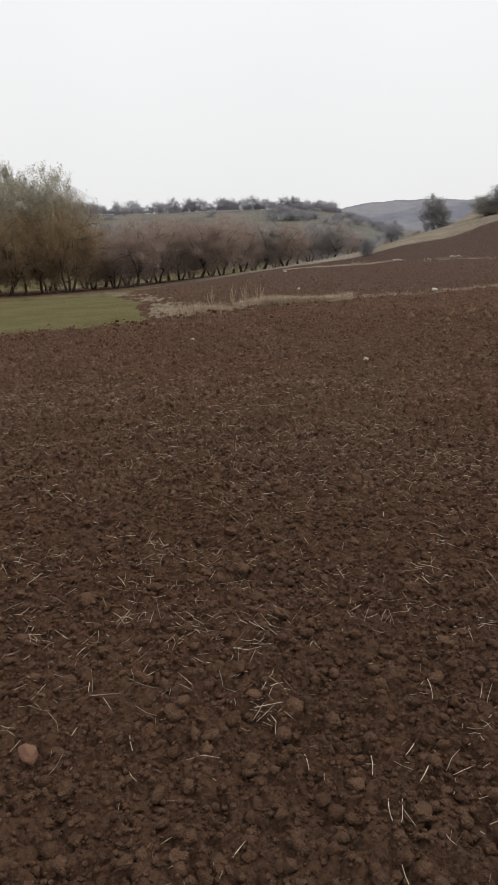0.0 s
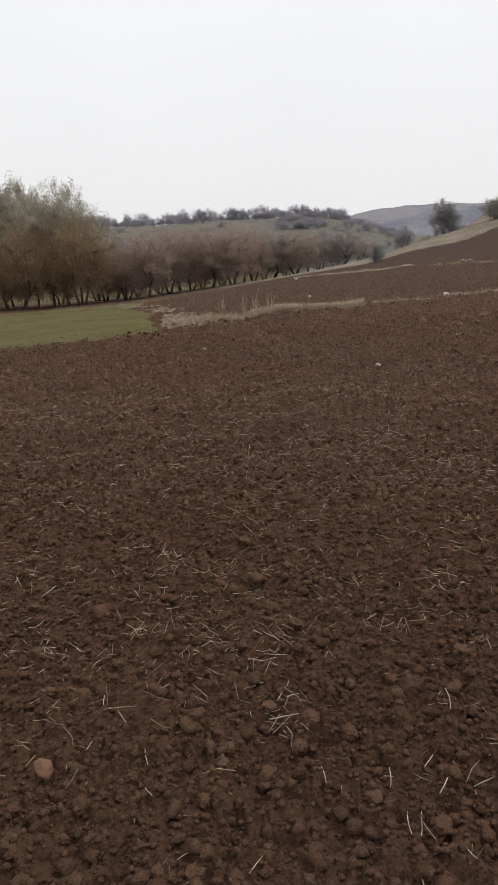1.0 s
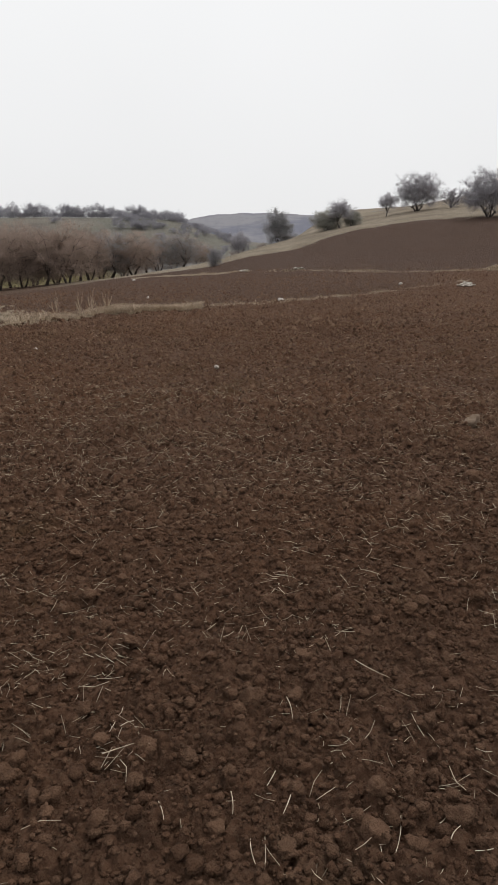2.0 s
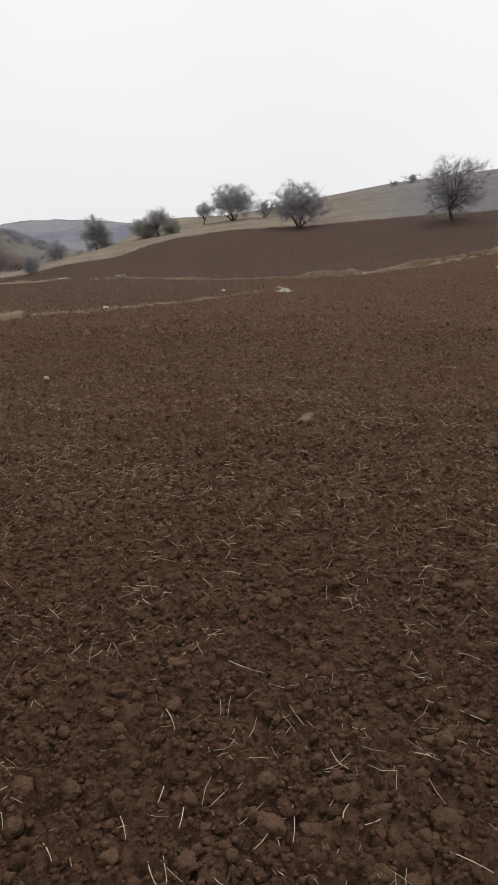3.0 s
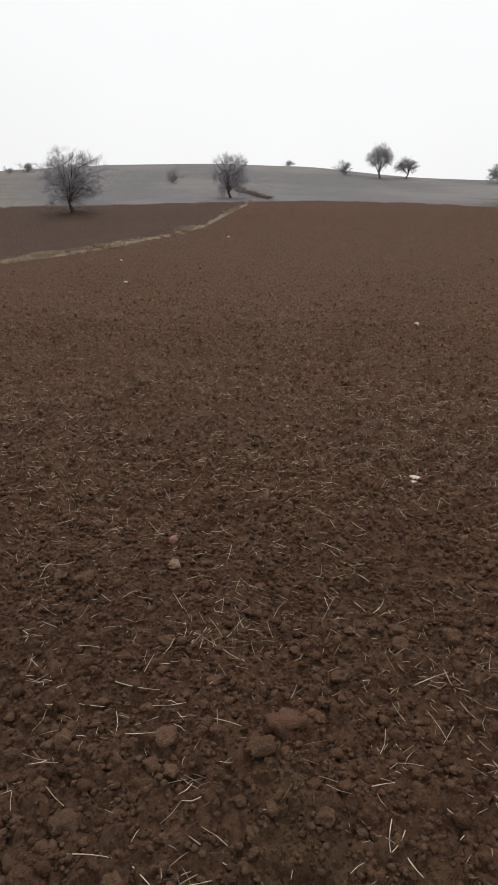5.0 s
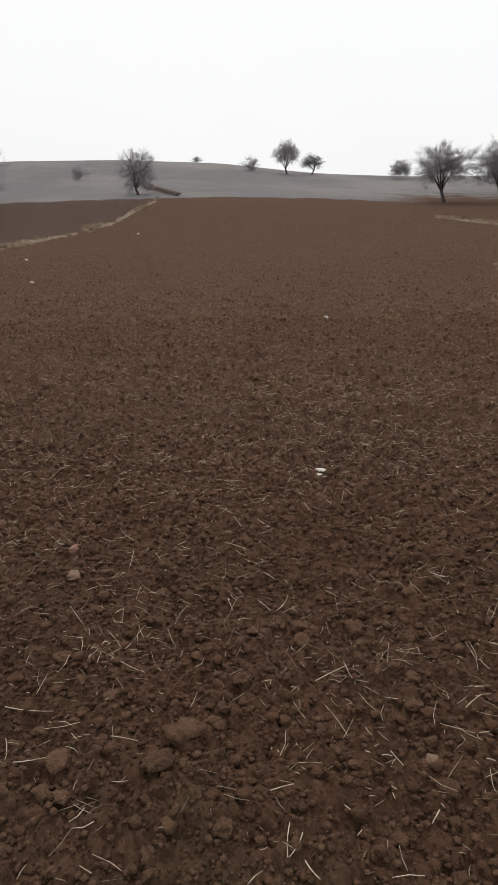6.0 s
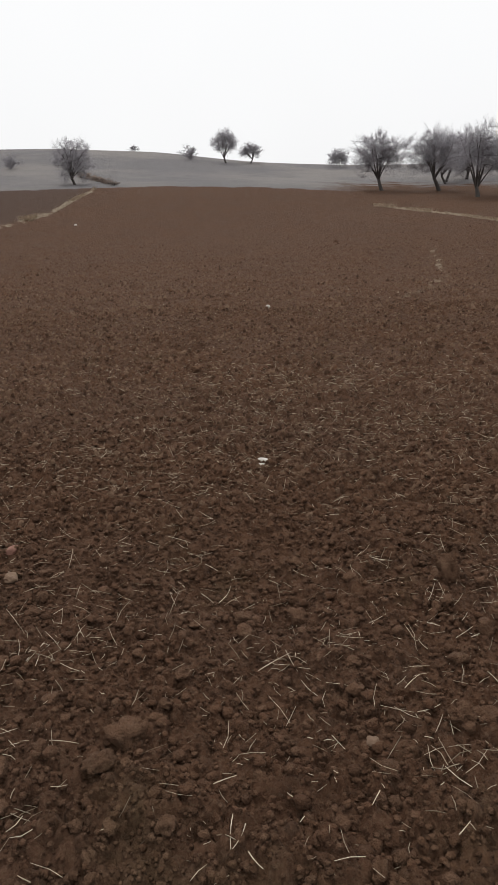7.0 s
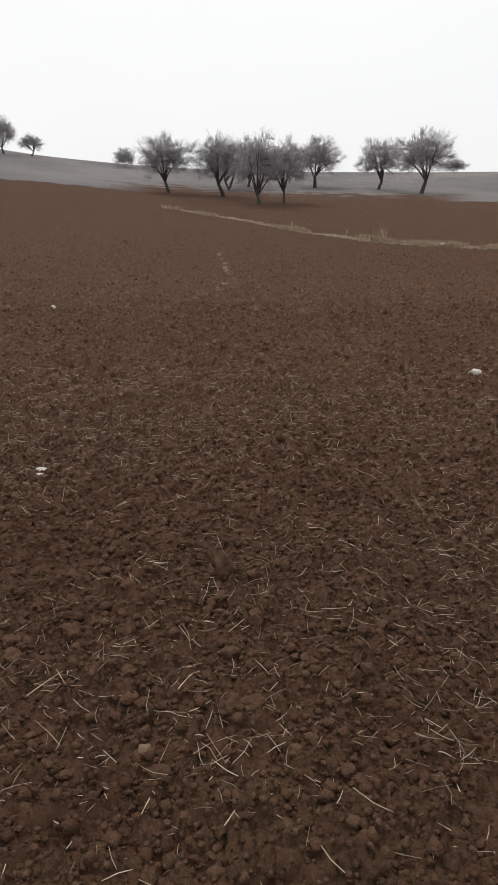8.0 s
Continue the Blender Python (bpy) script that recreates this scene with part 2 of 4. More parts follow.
SLOPE = math.tan(radians(2.0))


def round_the_compass(values, at, soft=1.2):
    """A value for every bearing in at, from the plan's bearings, with the corners rounded."""
    whole = np.arange(0, 360, 0.5)
    ring = np.interp(whole, BEAR, values, period=360)
    k = np.exp(-0.5 * (np.arange(-12, 13) * 0.5 / soft) ** 2)
    ring = np.convolve(np.r_[ring[-12:], ring, ring[:12]], k / k.sum(), "valid")
    return np.interp(np.mod(at, 360), whole, ring, period=360)


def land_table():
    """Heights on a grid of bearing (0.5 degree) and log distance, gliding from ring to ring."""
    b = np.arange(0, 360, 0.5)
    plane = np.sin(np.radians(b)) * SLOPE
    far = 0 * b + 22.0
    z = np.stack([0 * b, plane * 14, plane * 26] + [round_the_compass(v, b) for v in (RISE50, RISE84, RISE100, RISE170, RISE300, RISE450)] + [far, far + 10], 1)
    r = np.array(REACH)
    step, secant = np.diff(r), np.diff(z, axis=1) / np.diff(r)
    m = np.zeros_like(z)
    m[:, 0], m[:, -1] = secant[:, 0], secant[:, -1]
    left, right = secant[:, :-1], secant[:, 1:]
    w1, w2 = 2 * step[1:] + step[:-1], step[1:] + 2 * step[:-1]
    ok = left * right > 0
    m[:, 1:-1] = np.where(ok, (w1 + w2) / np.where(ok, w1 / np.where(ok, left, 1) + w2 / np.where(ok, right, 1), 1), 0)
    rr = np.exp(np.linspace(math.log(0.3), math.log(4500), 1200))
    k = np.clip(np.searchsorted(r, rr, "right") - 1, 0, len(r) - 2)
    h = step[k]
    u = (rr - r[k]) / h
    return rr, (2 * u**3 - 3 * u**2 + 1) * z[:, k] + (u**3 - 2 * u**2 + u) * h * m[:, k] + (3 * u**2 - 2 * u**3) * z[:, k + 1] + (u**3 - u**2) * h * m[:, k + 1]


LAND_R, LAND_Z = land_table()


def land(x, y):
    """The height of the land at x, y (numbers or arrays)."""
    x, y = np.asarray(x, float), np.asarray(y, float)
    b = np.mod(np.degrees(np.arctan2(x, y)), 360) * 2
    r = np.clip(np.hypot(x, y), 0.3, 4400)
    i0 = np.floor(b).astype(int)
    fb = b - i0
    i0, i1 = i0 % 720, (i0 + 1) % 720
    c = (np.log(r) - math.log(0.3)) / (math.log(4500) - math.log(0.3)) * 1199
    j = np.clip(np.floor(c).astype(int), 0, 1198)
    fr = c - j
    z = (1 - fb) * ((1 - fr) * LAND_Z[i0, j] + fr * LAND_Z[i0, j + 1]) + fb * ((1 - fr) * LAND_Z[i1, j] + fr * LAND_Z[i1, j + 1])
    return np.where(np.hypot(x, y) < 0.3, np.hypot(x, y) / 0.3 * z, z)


def fade(r, near, far):
    return np.clip((far - r) / (far - near), 0, 1)


# Lines of the plan: distance by bearing.
VERGE_NEAR = ([23.5, 24.7, 29, 33, 37.5, 43, 47, 51, 57, 62], [19.2, 19.6, 21.4, 23.5, 24.6, 27.4, 28.8, 31, 36.6, 42])
VERGE_FAR = ([34, 36.8, 40.5, 44, 51, 58.7, 64.7, 68.8, 73, 77.8, 82.5, 85.5, 87.1, 89.1], [64, 62, 57, 53.8, 50.8, 49.4, 49.3, 48.8, 51, 55.2, 61.9, 67.2, 74, 83.4])
VERGE_RIGHT = ([111.3, 116.5, 122, 127.6, 132.5, 138.2, 150], [68.8, 60.8, 51.4, 46.1, 44.4, 43.5, 42])
FIELD_END = ([0, 10, 18, 21.7, 27, 33, 40.5, 47.4, 53, 60, 72, 86, 101, 119, 138, 200, 280, 360], [16, 16, 17, 57, 60.6, 70, 67, 73, 81.5, 84.3, 84.7, 84.8, 84.8, 82.5, 83, 90, 90, 16])


def line_at(line, b):
    return np.interp(b, line[0], line[1], left=1e6, right=1e6)


def cover(x, y):
    """How far each kind of ground cover holds at x, y: crop, hill, tan slope, dry grass, far side."""
    b, r = np.mod(np.degrees(np.arctan2(x, y)), 360), np.hypot(x, y)
    left = np.where(b > 300, b - 360, b)
    ragged = (value_noise(x * 0.6, y * 0.6, 5) - 0.5) + 0.6 * (value_noise(x * 2.1, y * 2.1, 9) - 0.5)
    crop_edge = 14.2 + 0.143 * np.clip(left, 0, 24) + 0.5 * ragged
    side = 23.2 - (r - 17.5) * 0.115 + 1.2 * ragged
    in_sector = (b < 30) | (b > 300)
    crop = np.clip((r - crop_edge) * 2.0, 0, 1) * np.clip((side - left) * 1.5, 0, 1) * in_sector * np.clip((52 - r) / 4 + ragged, 0, 1)
    end = np.interp(b, FIELD_END[0], FIELD_END[1]) + 1.5 * ragged
    past = np.clip((r - end) / 1.2, 0, 1) * (1 - crop)
    lost = np.clip((r - side * 0 - 18.0) / 1.5, 0, 1) * np.clip((left - side) / 0.7, 0, 1) * np.clip((side + 4.5 - (r - 18) * 0.05 - left) / 1.2, 0, 1) * (r < 60) * in_sector
    dry = lost * np.clip(0.52 + 1.1 * (value_noise(x * 1.1, y * 1.1, 71) - 0.5) + 0.9 * (value_noise(x * 3.3, y * 3.3, 73) - 0.5), 0, 0.8)
    for line, wide, amount in ((VERGE_NEAR, 1.0, 0.7), (VERGE_FAR, 1.2, 0.95), (VERGE_RIGHT, 0.75, 0.95)):
        off = np.abs(r - line_at(line, b) - 0.8 * ragged)
        amount = np.where((b > 45) & (b < 62) & (r < 45), 0.5, np.where((b > 42) & (b < 64) & (r < 60), 0.5, amount))
        dry = np.maximum(dry, amount * np.clip(1.6 - off / wide, 0, 1) * np.clip(0.8 + 0.9 * ragged, 0.3, 1))
    for x0, y0, x1, y1 in ((17.6, -8.0, 26.0, -13.2), (26.0, -13.2, 35.7, -17.6)):
        along = np.clip(((x - x0) * (x1 - x0) + (y - y0) * (y1 - y0)) / ((x1 - x0) ** 2 + (y1 - y0) ** 2), 0, 1)
        off = np.hypot(x - x0 - along * (x1 - x0), y - y0 - along * (y1 - y0) - 0.5 * ragged)
        dry = np.maximum(dry, 0.46 * np.clip(1.5 - off / 0.25, 0, 1))
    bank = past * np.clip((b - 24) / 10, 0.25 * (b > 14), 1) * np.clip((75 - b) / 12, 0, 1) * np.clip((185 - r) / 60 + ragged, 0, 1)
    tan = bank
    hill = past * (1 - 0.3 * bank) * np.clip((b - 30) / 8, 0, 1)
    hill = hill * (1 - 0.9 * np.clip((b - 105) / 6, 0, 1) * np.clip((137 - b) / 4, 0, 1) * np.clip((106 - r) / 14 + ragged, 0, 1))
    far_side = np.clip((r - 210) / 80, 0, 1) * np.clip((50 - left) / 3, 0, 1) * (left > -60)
    crop = np.maximum(crop, 0.6 * past * (left < 44) * ((b < 44) | (b > 300)) * np.clip((290 - r) / 60, 0, 1))
    crop = crop * (1 - 0.75 * np.clip((r - 58 + 6 * ragged) / 5, 0, 1) * np.clip((100 + 8 * ragged - r) / 12, 0, 1) * (left < 42))
    return crop, hill, tan, dry, far_side


def relief(x, y, r):
    """The worked soil under the loose clods: low lumps from a hand's width down to crumbs, fading where the sheet grows coarse."""
    h = 0.06 * (value_noise(x * 1.3, y * 1.3, 1) - 0.5) + 0.04 * (value_noise(x * 3.7, y * 3.7, 2) - 0.5)
    h += fade(r, 40, 80) * np.clip((r - 7) / 8, 0, 1) * 0.22 * domes(x, y, 0.3, 12, 0.85) * (0.4 + value_noise(x * 0.9, y * 0.9, 33))
    h += fade(r, 14, 34) * (0.04 + 0.11 * np.clip((r - 2.5) / 4, 0, 1)) * domes(x, y, 0.14, 3, 0.75) * (0.4 + value_noise(x * 2, y * 2, 31))
    h += fade(r, 8, 18) * (0.05 + 0.02 * np.clip((r - 2.5) / 3, 0, 1)) * domes(x + 3.1, y, 0.07, 13, 0.9)
    h += fade(r, 4, 8) * 0.034 * domes(x, y + 1.7, 0.034, 23, 0.9)
    h += fade(r, 8, 30) * 0.03 * (value_noise(x * 11, y * 11, 4) - 0.5)
    return h - np.interp(r, [0, 1.5, 3, 6, 15, 30, 60, 80], [0.012, 0.014, 0.026, 0.034, 0.052, 0.045, 0.022, 0])


def surface(x, y):
    """The height of the soil's own surface, for things that rest on it."""
    x, y = np.asarray(x, float), np.asarray(y, float)
    return land(x, y) + soil_share(x, y) * relief(x, y, np.hypot(x, y))


def soil_share(x, y):
    crop, hill, tan, dry, far_side = cover(x, y)
    return np.clip(1 - 0.85 * (crop + hill + tan + 0.5 * dry + far_side), 0.12, 1)


def make_ground():
    fine = np.arange(3.0, 145.01, 0.21)
    b = np.r_[fine, np.arange(149, 361.5, 3.0)]
    r = np.r_[0.05, 0.3, 0.55, np.exp(np.arange(math.log(0.8), math.log(2.8), 0.0058)), np.exp(np.arange(math.log(2.8), math.log(5), 0.007)), np.exp(np.arange(math.log(5), math.log(40), 0.0095)), np.exp(np.arange(math.log(40), math.log(115), 0.016)), np.exp(np.linspace(math.log(115), math.log(4400), 90))]
    bb, rr = np.meshgrid(np.radians(b), r, indexing="ij")
    x, y = rr * np.sin(bb), rr * np.cos(bb)
    z = surface(x, y)
    verts = np.stack([x, y, z], -1).reshape(-1, 3)
    nb, nr = len(b), len(r)
    i, j = np.meshgrid(np.arange(nb), np.arange(nr - 1), indexing="ij")
    k = (i + 1) % nb
    faces = np.stack([i * nr + j, i * nr + j + 1, k * nr + j + 1, k * nr + j], -1).reshape(-1, 4)
    faces = faces[:, ::-1]
    me = grid_mesh("ground", verts, faces)
    bearing = np.degrees(bb)
    upper = np.clip((rr - np.interp(bearing, *VERGE_FAR)) / 1.5, 0, 1) * np.clip((bearing - 34) / 2, 0, 1) * np.clip((89.5 - bearing) / 2, 0, 1)
    second = np.clip((rr - np.interp(bearing, *VERGE_NEAR)) / 1.0, 0, 1) * np.clip((bearing - 21) / 3, 0, 1) * np.clip((61 - bearing) / 5, 0, 1)
    upper = np.maximum(upper, 0.75 * second)
    me.attributes.new("upper_plot", "FLOAT", "POINT").data.foreach_set("value", upper.ravel().astype(np.float32))
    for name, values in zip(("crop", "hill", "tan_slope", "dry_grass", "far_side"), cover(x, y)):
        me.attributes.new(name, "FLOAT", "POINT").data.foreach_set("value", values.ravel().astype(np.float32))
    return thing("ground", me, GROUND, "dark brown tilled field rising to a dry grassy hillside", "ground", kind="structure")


make_ground()


def make_mountain():
    """The long wooded mountain at the end of the valley, its haze painted into the colour."""
    b = np.linspace(30, 60, 181)
    crest = np.interp(b, [30, 36, 38.9, 40.2, 42.9, 45.5, 48.5, 52, 60], [120, 190, 236, 250, 260, 262, 257, 245, 200])
    crest = crest + 1.0 * np.sin(b * 3.1) + 0.5 * np.sin(b * 9.7)
    rings = [(1700, -0.1), (1850, 0.18), (2100, 0.52), (2350, 0.8), (2600, 1.0), (2900, 0.8), (3300, 0.2)]
    verts = [(r * math.sin(radians(a)), r * math.cos(radians(a)), max(c * (f + (0.13 * (value_noise(np.array(a * 0.55), np.array(r * 0.004), 91) - 0.5) if 0 < f < 0.9 else 0)), 15) if f < 0.9 else c) for a, c in zip(b, crest) for r, f in rings]
    n = len(rings)
    faces = [(i * n + j, i * n + j + 1, (i + 1) * n + j + 1, (i + 1) * n + j) for i in range(len(b) - 1) for j in range(n - 1)]
    m = Nodes("haze_tinted_wooded_slope", 1.0, 0.0)
    # Blue-grey tones put the distance haze into the slope's base colour.
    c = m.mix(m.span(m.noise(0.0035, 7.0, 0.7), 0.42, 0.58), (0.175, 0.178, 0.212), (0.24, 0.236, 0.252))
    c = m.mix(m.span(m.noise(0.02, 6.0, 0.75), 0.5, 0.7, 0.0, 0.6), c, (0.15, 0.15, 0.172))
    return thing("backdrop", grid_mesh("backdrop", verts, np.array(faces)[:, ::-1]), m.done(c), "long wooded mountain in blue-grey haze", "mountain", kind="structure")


make_mountain()


# ---- trees ----
def tube_arrays(segments, sides):
    """Tapered tubes along segments (from, to, radius, radius), as places and quads."""
    a = np.array([s[0] for s in segments], float)
    b = np.array([s[1] for s in segments], float)
    ra, rb = np.array([s[2] for s in segments], float), np.array([s[3] for s in segments], float)
    w = b - a
    w /= np.linalg.norm(w, axis=1, keepdims=True) + 1e-9
    ref = np.where(np.abs(w[:, 2:3]) > 0.9, np.array([[1.0, 0, 0]]), np.array([[0, 0, 1.0]]))
    u = np.cross(w, ref)
    u /= np.linalg.norm(u, axis=1, keepdims=True)
    v = np.cross(w, u)
    rings = []
    for p, r in ((a, ra), (b, rb)):
        for k in range(sides):
            t = 2 * math.pi * k / sides
            rings.append(p + r[:, None] * (math.cos(t) * u + math.sin(t) * v))
    verts = np.stack(rings, 1).reshape(-1, 3)
    base = (np.arange(len(a)) * 2 * sides)[:, None]
    quads = np.array([(k, (k + 1) % sides, sides + (k + 1) % sides, sides + k) for k in range(sides)])
    return verts, (base[:, :, None] + quads[None]).reshape(-1, 4)


def spikes(segments):
    """Twigs that taper to a point, as places and triangles."""
    a, b, ra = np.array([s[0] for s in segments]), np.array([s[1] for s in segments]), np.array([s[2] for s in segments])
    w = (b - a) / (np.linalg.norm(b - a, axis=1, keepdims=True) + 1e-9)
    u = np.cross(w, np.where(np.abs(w[:, 2:3]) > 0.9, np.array([[1.0, 0, 0]]), np.array([[0, 0, 1.0]])))
    u /= np.linalg.norm(u, axis=1, keepdims=True)
    v = np.cross(w, u)
    ring = [a + ra[:, None] * (math.cos(t) * u + math.sin(t) * v) for t in (0.0, 2.1, 4.2)]
    k = (np.arange(len(a)) * 4)[:, None]
    return np.stack(ring + [b], 1).reshape(-1, 3), np.concatenate([k + [0, 1, 3], k + [1, 2, 3], k + [2, 0, 3]])


def grow(rng, start, way, length, radius, depth, spec, out):
    """One limb and all that springs from it; out[depth] gathers its pieces."""
    pieces = max(2, spec["pieces"] - depth) if depth + 1 < len(out) else 1
    p, d = np.array(start, float), np.array(way, float) / np.linalg.norm(way)
    spots = []
    for k in range(pieces):
        d = d + rng.normal(0, spec["crook"], 3) + np.array([0, 0, spec["lift"][depth]])
        d /= np.linalg.norm(d)
        q = p + d * length / pieces
        r0 = radius * (1 - 0.55 * k / pieces)
        r1 = radius * (1 - 0.55 * (k + 1) / pieces)
        out[depth].append((p, q, r0, r1))
        spots.append((q, d.copy(), r1))
        p = q
    if depth + 1 < len(out):
        count = spec["forks"][depth]
        for k in range(count):
            low = spec["bare"][depth]
            f = low + (1 - low) * (k + rng.random()) / count
            q, dq, rq = spots[min(pieces - 1, int(f * pieces))]
            side = np.cross(dq, rng.normal(0, 1, 3))
            side /= np.linalg.norm(side) + 1e-9
            spread = spec["spread"][depth] * (rng.uniform(0.15, 1.5) if depth == 0 and "fan" in spec else rng.uniform(0.75, 1.25))
            w = dq * math.cos(spread) + side * math.sin(spread)
            grow(rng, q - dq * length / pieces * rng.random() * 0.6, w, length * spec["shrink"][depth] * rng.uniform(0.7, 1.25), rq * spec["thin"][depth], depth + 1, spec, out)


def leaf_mesh(name, rng, tips, size, per):
    """Small folded leaves round the tips of twigs."""
    at = np.repeat(np.array(tips), per, 0)
    at = at + rng.normal(0, size * 2.2, at.shape)
    a = rng.normal(0, 1, at.shape)
    a /= np.linalg.norm(a, axis=1, keepdims=True)
    b = np.cross(a, rng.normal(0, 1, at.shape))
    b /= np.linalg.norm(b, axis=1, keepdims=True)
    s = size * rng.uniform(0.6, 1.3, (len(at), 1))
    n = np.cross(a, b)
    verts = np.stack([at - a * s, at + b * s * 0.45 + n * s * 0.2, at + a * s, at - b * s * 0.45 + n * s * 0.2], 1).reshape(-1, 3)
    k = (np.arange(len(at)) * 4)[:, None]
    return grid_mesh(name, verts, np.concatenate([k + [0, 1, 2], k + [0, 2, 3]]), False)


SCRUB = dict(pieces=4, crook=0.2, lift=(0.1, 0.06, 0.04, 0.02), forks=(6, 6, 9), bare=(0.1, 0.1, 0.1), spread=(0.6, 0.7, 0.8), shrink=(0.75, 0.6, 0.55), thin=(0.6, 0.55, 0.6))


def make_tree(seed, spec, stems, trunk, radius, twig, leaves=None):
    """Meshes of a tree one metre high: trunk with limbs, twigs and, if it has them, leaves. stems: how many boles leave the ground; trunk: their length."""
    rng = np.random.default_rng(seed)
    out = [[] for _ in range(len(spec["forks"]) + 1)]
    for k in range(stems):
        turn = 2 * math.pi * (k + rng.random()) / max(stems, 1)
        lean = 0.12 if stems == 1 else rng.uniform(0.2, 0.5)
        grow(rng, (0.02 * math.cos(turn) * (stems > 1), 0.02 * math.sin(turn) * (stems > 1), -0.02), (lean * math.cos(turn), lean * math.sin(turn), 1), trunk * rng.uniform(0.85, 1.1), radius / math.sqrt(stems), 0, spec, out)
    deep = len(out)
    top = max(s[1][2] for s in sum(out, []))
    out = [[(a / top, b / top, ra, rb) for a, b, ra, rb in level] for level in out]
    bole = [(a, b, max(ra, twig * 1.4), max(rb, twig * 1.2)) for a, b, ra, rb in sum(out[: deep - 2], [])]
    fine = [(a, b, max(ra, twig * 1.1), max(rb, twig * 0.9)) for a, b, ra, rb in out[deep - 2]]
    thin = [(a, b, max(ra, twig), 0.0) for a, b, ra, rb in out[-1]]
    wide = np.percentile([math.hypot(s[1][0], s[1][1]) for s in thin], 95)
    (v0, q0), (v1, t1) = tube_arrays(fine, 3), spikes(thin)
    crown = grid_mesh("crown", np.concatenate([v0, v1]), np.concatenate([q0[:, [0, 1, 2]], q0[:, [0, 2, 3]], t1 + len(v0)]))
    made = dict(trunk=grid_mesh("trunk", *tube_arrays(bole, 5)), crown=crown, wide=wide)
    if leaves:
        size, per = leaves
        tips = [s[1] for s in out[-1]]
        made["leaves"] = leaf_mesh("leaves", rng, tips, size, per)
    return made


def bow(rng, a, b, pieces, ra, rb, rise=0.12, crook=0.03):
    """A limb that bows upward from a to b, as segments."""
    a, b = np.array(a, float), np.array(b, float)
    span = np.linalg.norm(b - a)
    c = (a + b) / 2 + np.array([0, 0, rise * span]) + rng.normal(0, crook + 0.06 * span, 3) * 0.5
    t = np.linspace(0, 1, pieces + 1)[:, None]
    p = (1 - t) ** 2 * a + 2 * t * (1 - t) * c + t**2 * b
    r = ra + (rb - ra) * t[:, 0]
    return [(p[k], p[k + 1], r[k], r[k + 1]) for k in range(pieces)]


def crowned_tree(seed, bole=0.22, stems=1, limbs=10, branches=80, twigs=520, spikes_each=7, radius=0.026, twig=0.0022, low=-0.8, spray=0.075, leaves=None, lean=0.06, narrow=0.0, skirt=None):
    """Meshes of a tree one metre high whose limbs, branches and twigs fill a rounded, uneven crown half a metre in radius. narrow: how far the crown draws in at the top; skirt: the height at which the crown begins."""
    rng = np.random.default_rng(seed)
    skirt = bole * 0.8 if skirt is None else skirt
    middle, tall = np.array([0, 0, (skirt + 1) / 2]), (1 - skirt) / 2
    o = rng.uniform(-30, 30, 3)

    def target(share):
        while True:
            d = rng.normal(0, 1, 3)
            d /= np.linalg.norm(d)
            if d[2] > low:
                break
        bulge = 0.86 + 0.42 * noise.noise(Vector(d * 1.9 + o))
        f = share * bulge
        z = d[2] * tall * f
        w = 0.5 * f * (1 - narrow * max(0, z / tall))
        return middle + np.array([d[0] * w, d[1] * w, z]), d

    bole_parts, foot = [], []
    for k in range(stems):
        a = 2 * math.pi * (k + 0.5 * rng.random()) / stems
        out = (0.02, 0.09) if stems > 1 else (0.0, lean)
        start, end = np.array([out[0] * math.cos(a), out[0] * math.sin(a), -0.02]), np.array([out[1] * math.cos(a), out[1] * math.sin(a), bole * rng.uniform(0.9, 1.25)])
        thick = radius / math.sqrt(stems)
        bole_parts += bow(rng, start, end, 4, thick * 1.25, thick * 0.8, 0.0, 0.012 if stems == 1 else 0.035)
        foot.append((end, thick * 0.8))
    nodes = []
    for k in range(limbs):
        end, d = target(rng.uniform(0.4, 0.62))
        start, thick = foot[k % stems]
        segs = bow(rng, start - np.array([0, 0, 0.05 * rng.random()]), end, 4, thick * 0.55, thick * 0.2, 0.12)
        bole_parts += segs
        nodes += [(s[1], s[3]) for s in segs[1:]]
    for count, share, pieces, thin, keep_in in ((branches, (0.5, 0.84), 3, 0.6, bole_parts), (twigs, (0.2, 0.97), 2, 0.55, None)):
        places = np.array([n[0] for n in nodes])
        fresh, laid = [], []
        for k in range(count):
            end, d = target(rng.uniform(*share))
            j = int(np.argmin(np.linalg.norm(places - end, axis=1) + 0.25 * np.maximum(0, places[:, 2] - end[2])))
            segs = bow(rng, places[j], end, pieces, max(nodes[j][1] * thin, twig), max(nodes[j][1] * 0.35, twig), 0.08, 0.02)
            laid += segs
            fresh += [(s[1], s[3]) for s in segs]
        if keep_in is not None:
            keep_in += laid
            nodes = nodes + fresh
        else:
            fine, tips = laid, np.array([n[0] for n in fresh])
    root = np.repeat(tips, spikes_each, 0) + rng.normal(0, 0.016, (len(tips) * spikes_each, 3))
    way = (root - middle) / (np.linalg.norm(root - middle, axis=1, keepdims=True) + 1e-6) * 0.75 + rng.normal(0, 0.36, root.shape) + np.array([0, 0, 0.6])
    way /= np.linalg.norm(way, axis=1, keepdims=True)
    end = root + way * spray * rng.uniform(0.5, 1.2, (len(root), 1))
    thin = [(a, b, twig * 0.8, 0.0) for a, b in zip(root, end)]
    (v0, q0), (v1, t1) = tube_arrays(fine, 3), spikes(thin)
    crown = grid_mesh("crown", np.concatenate([v0, v1]), np.concatenate([q0[:, [0, 1, 2]], q0[:, [0, 2, 3]], t1 + len(v0)]))
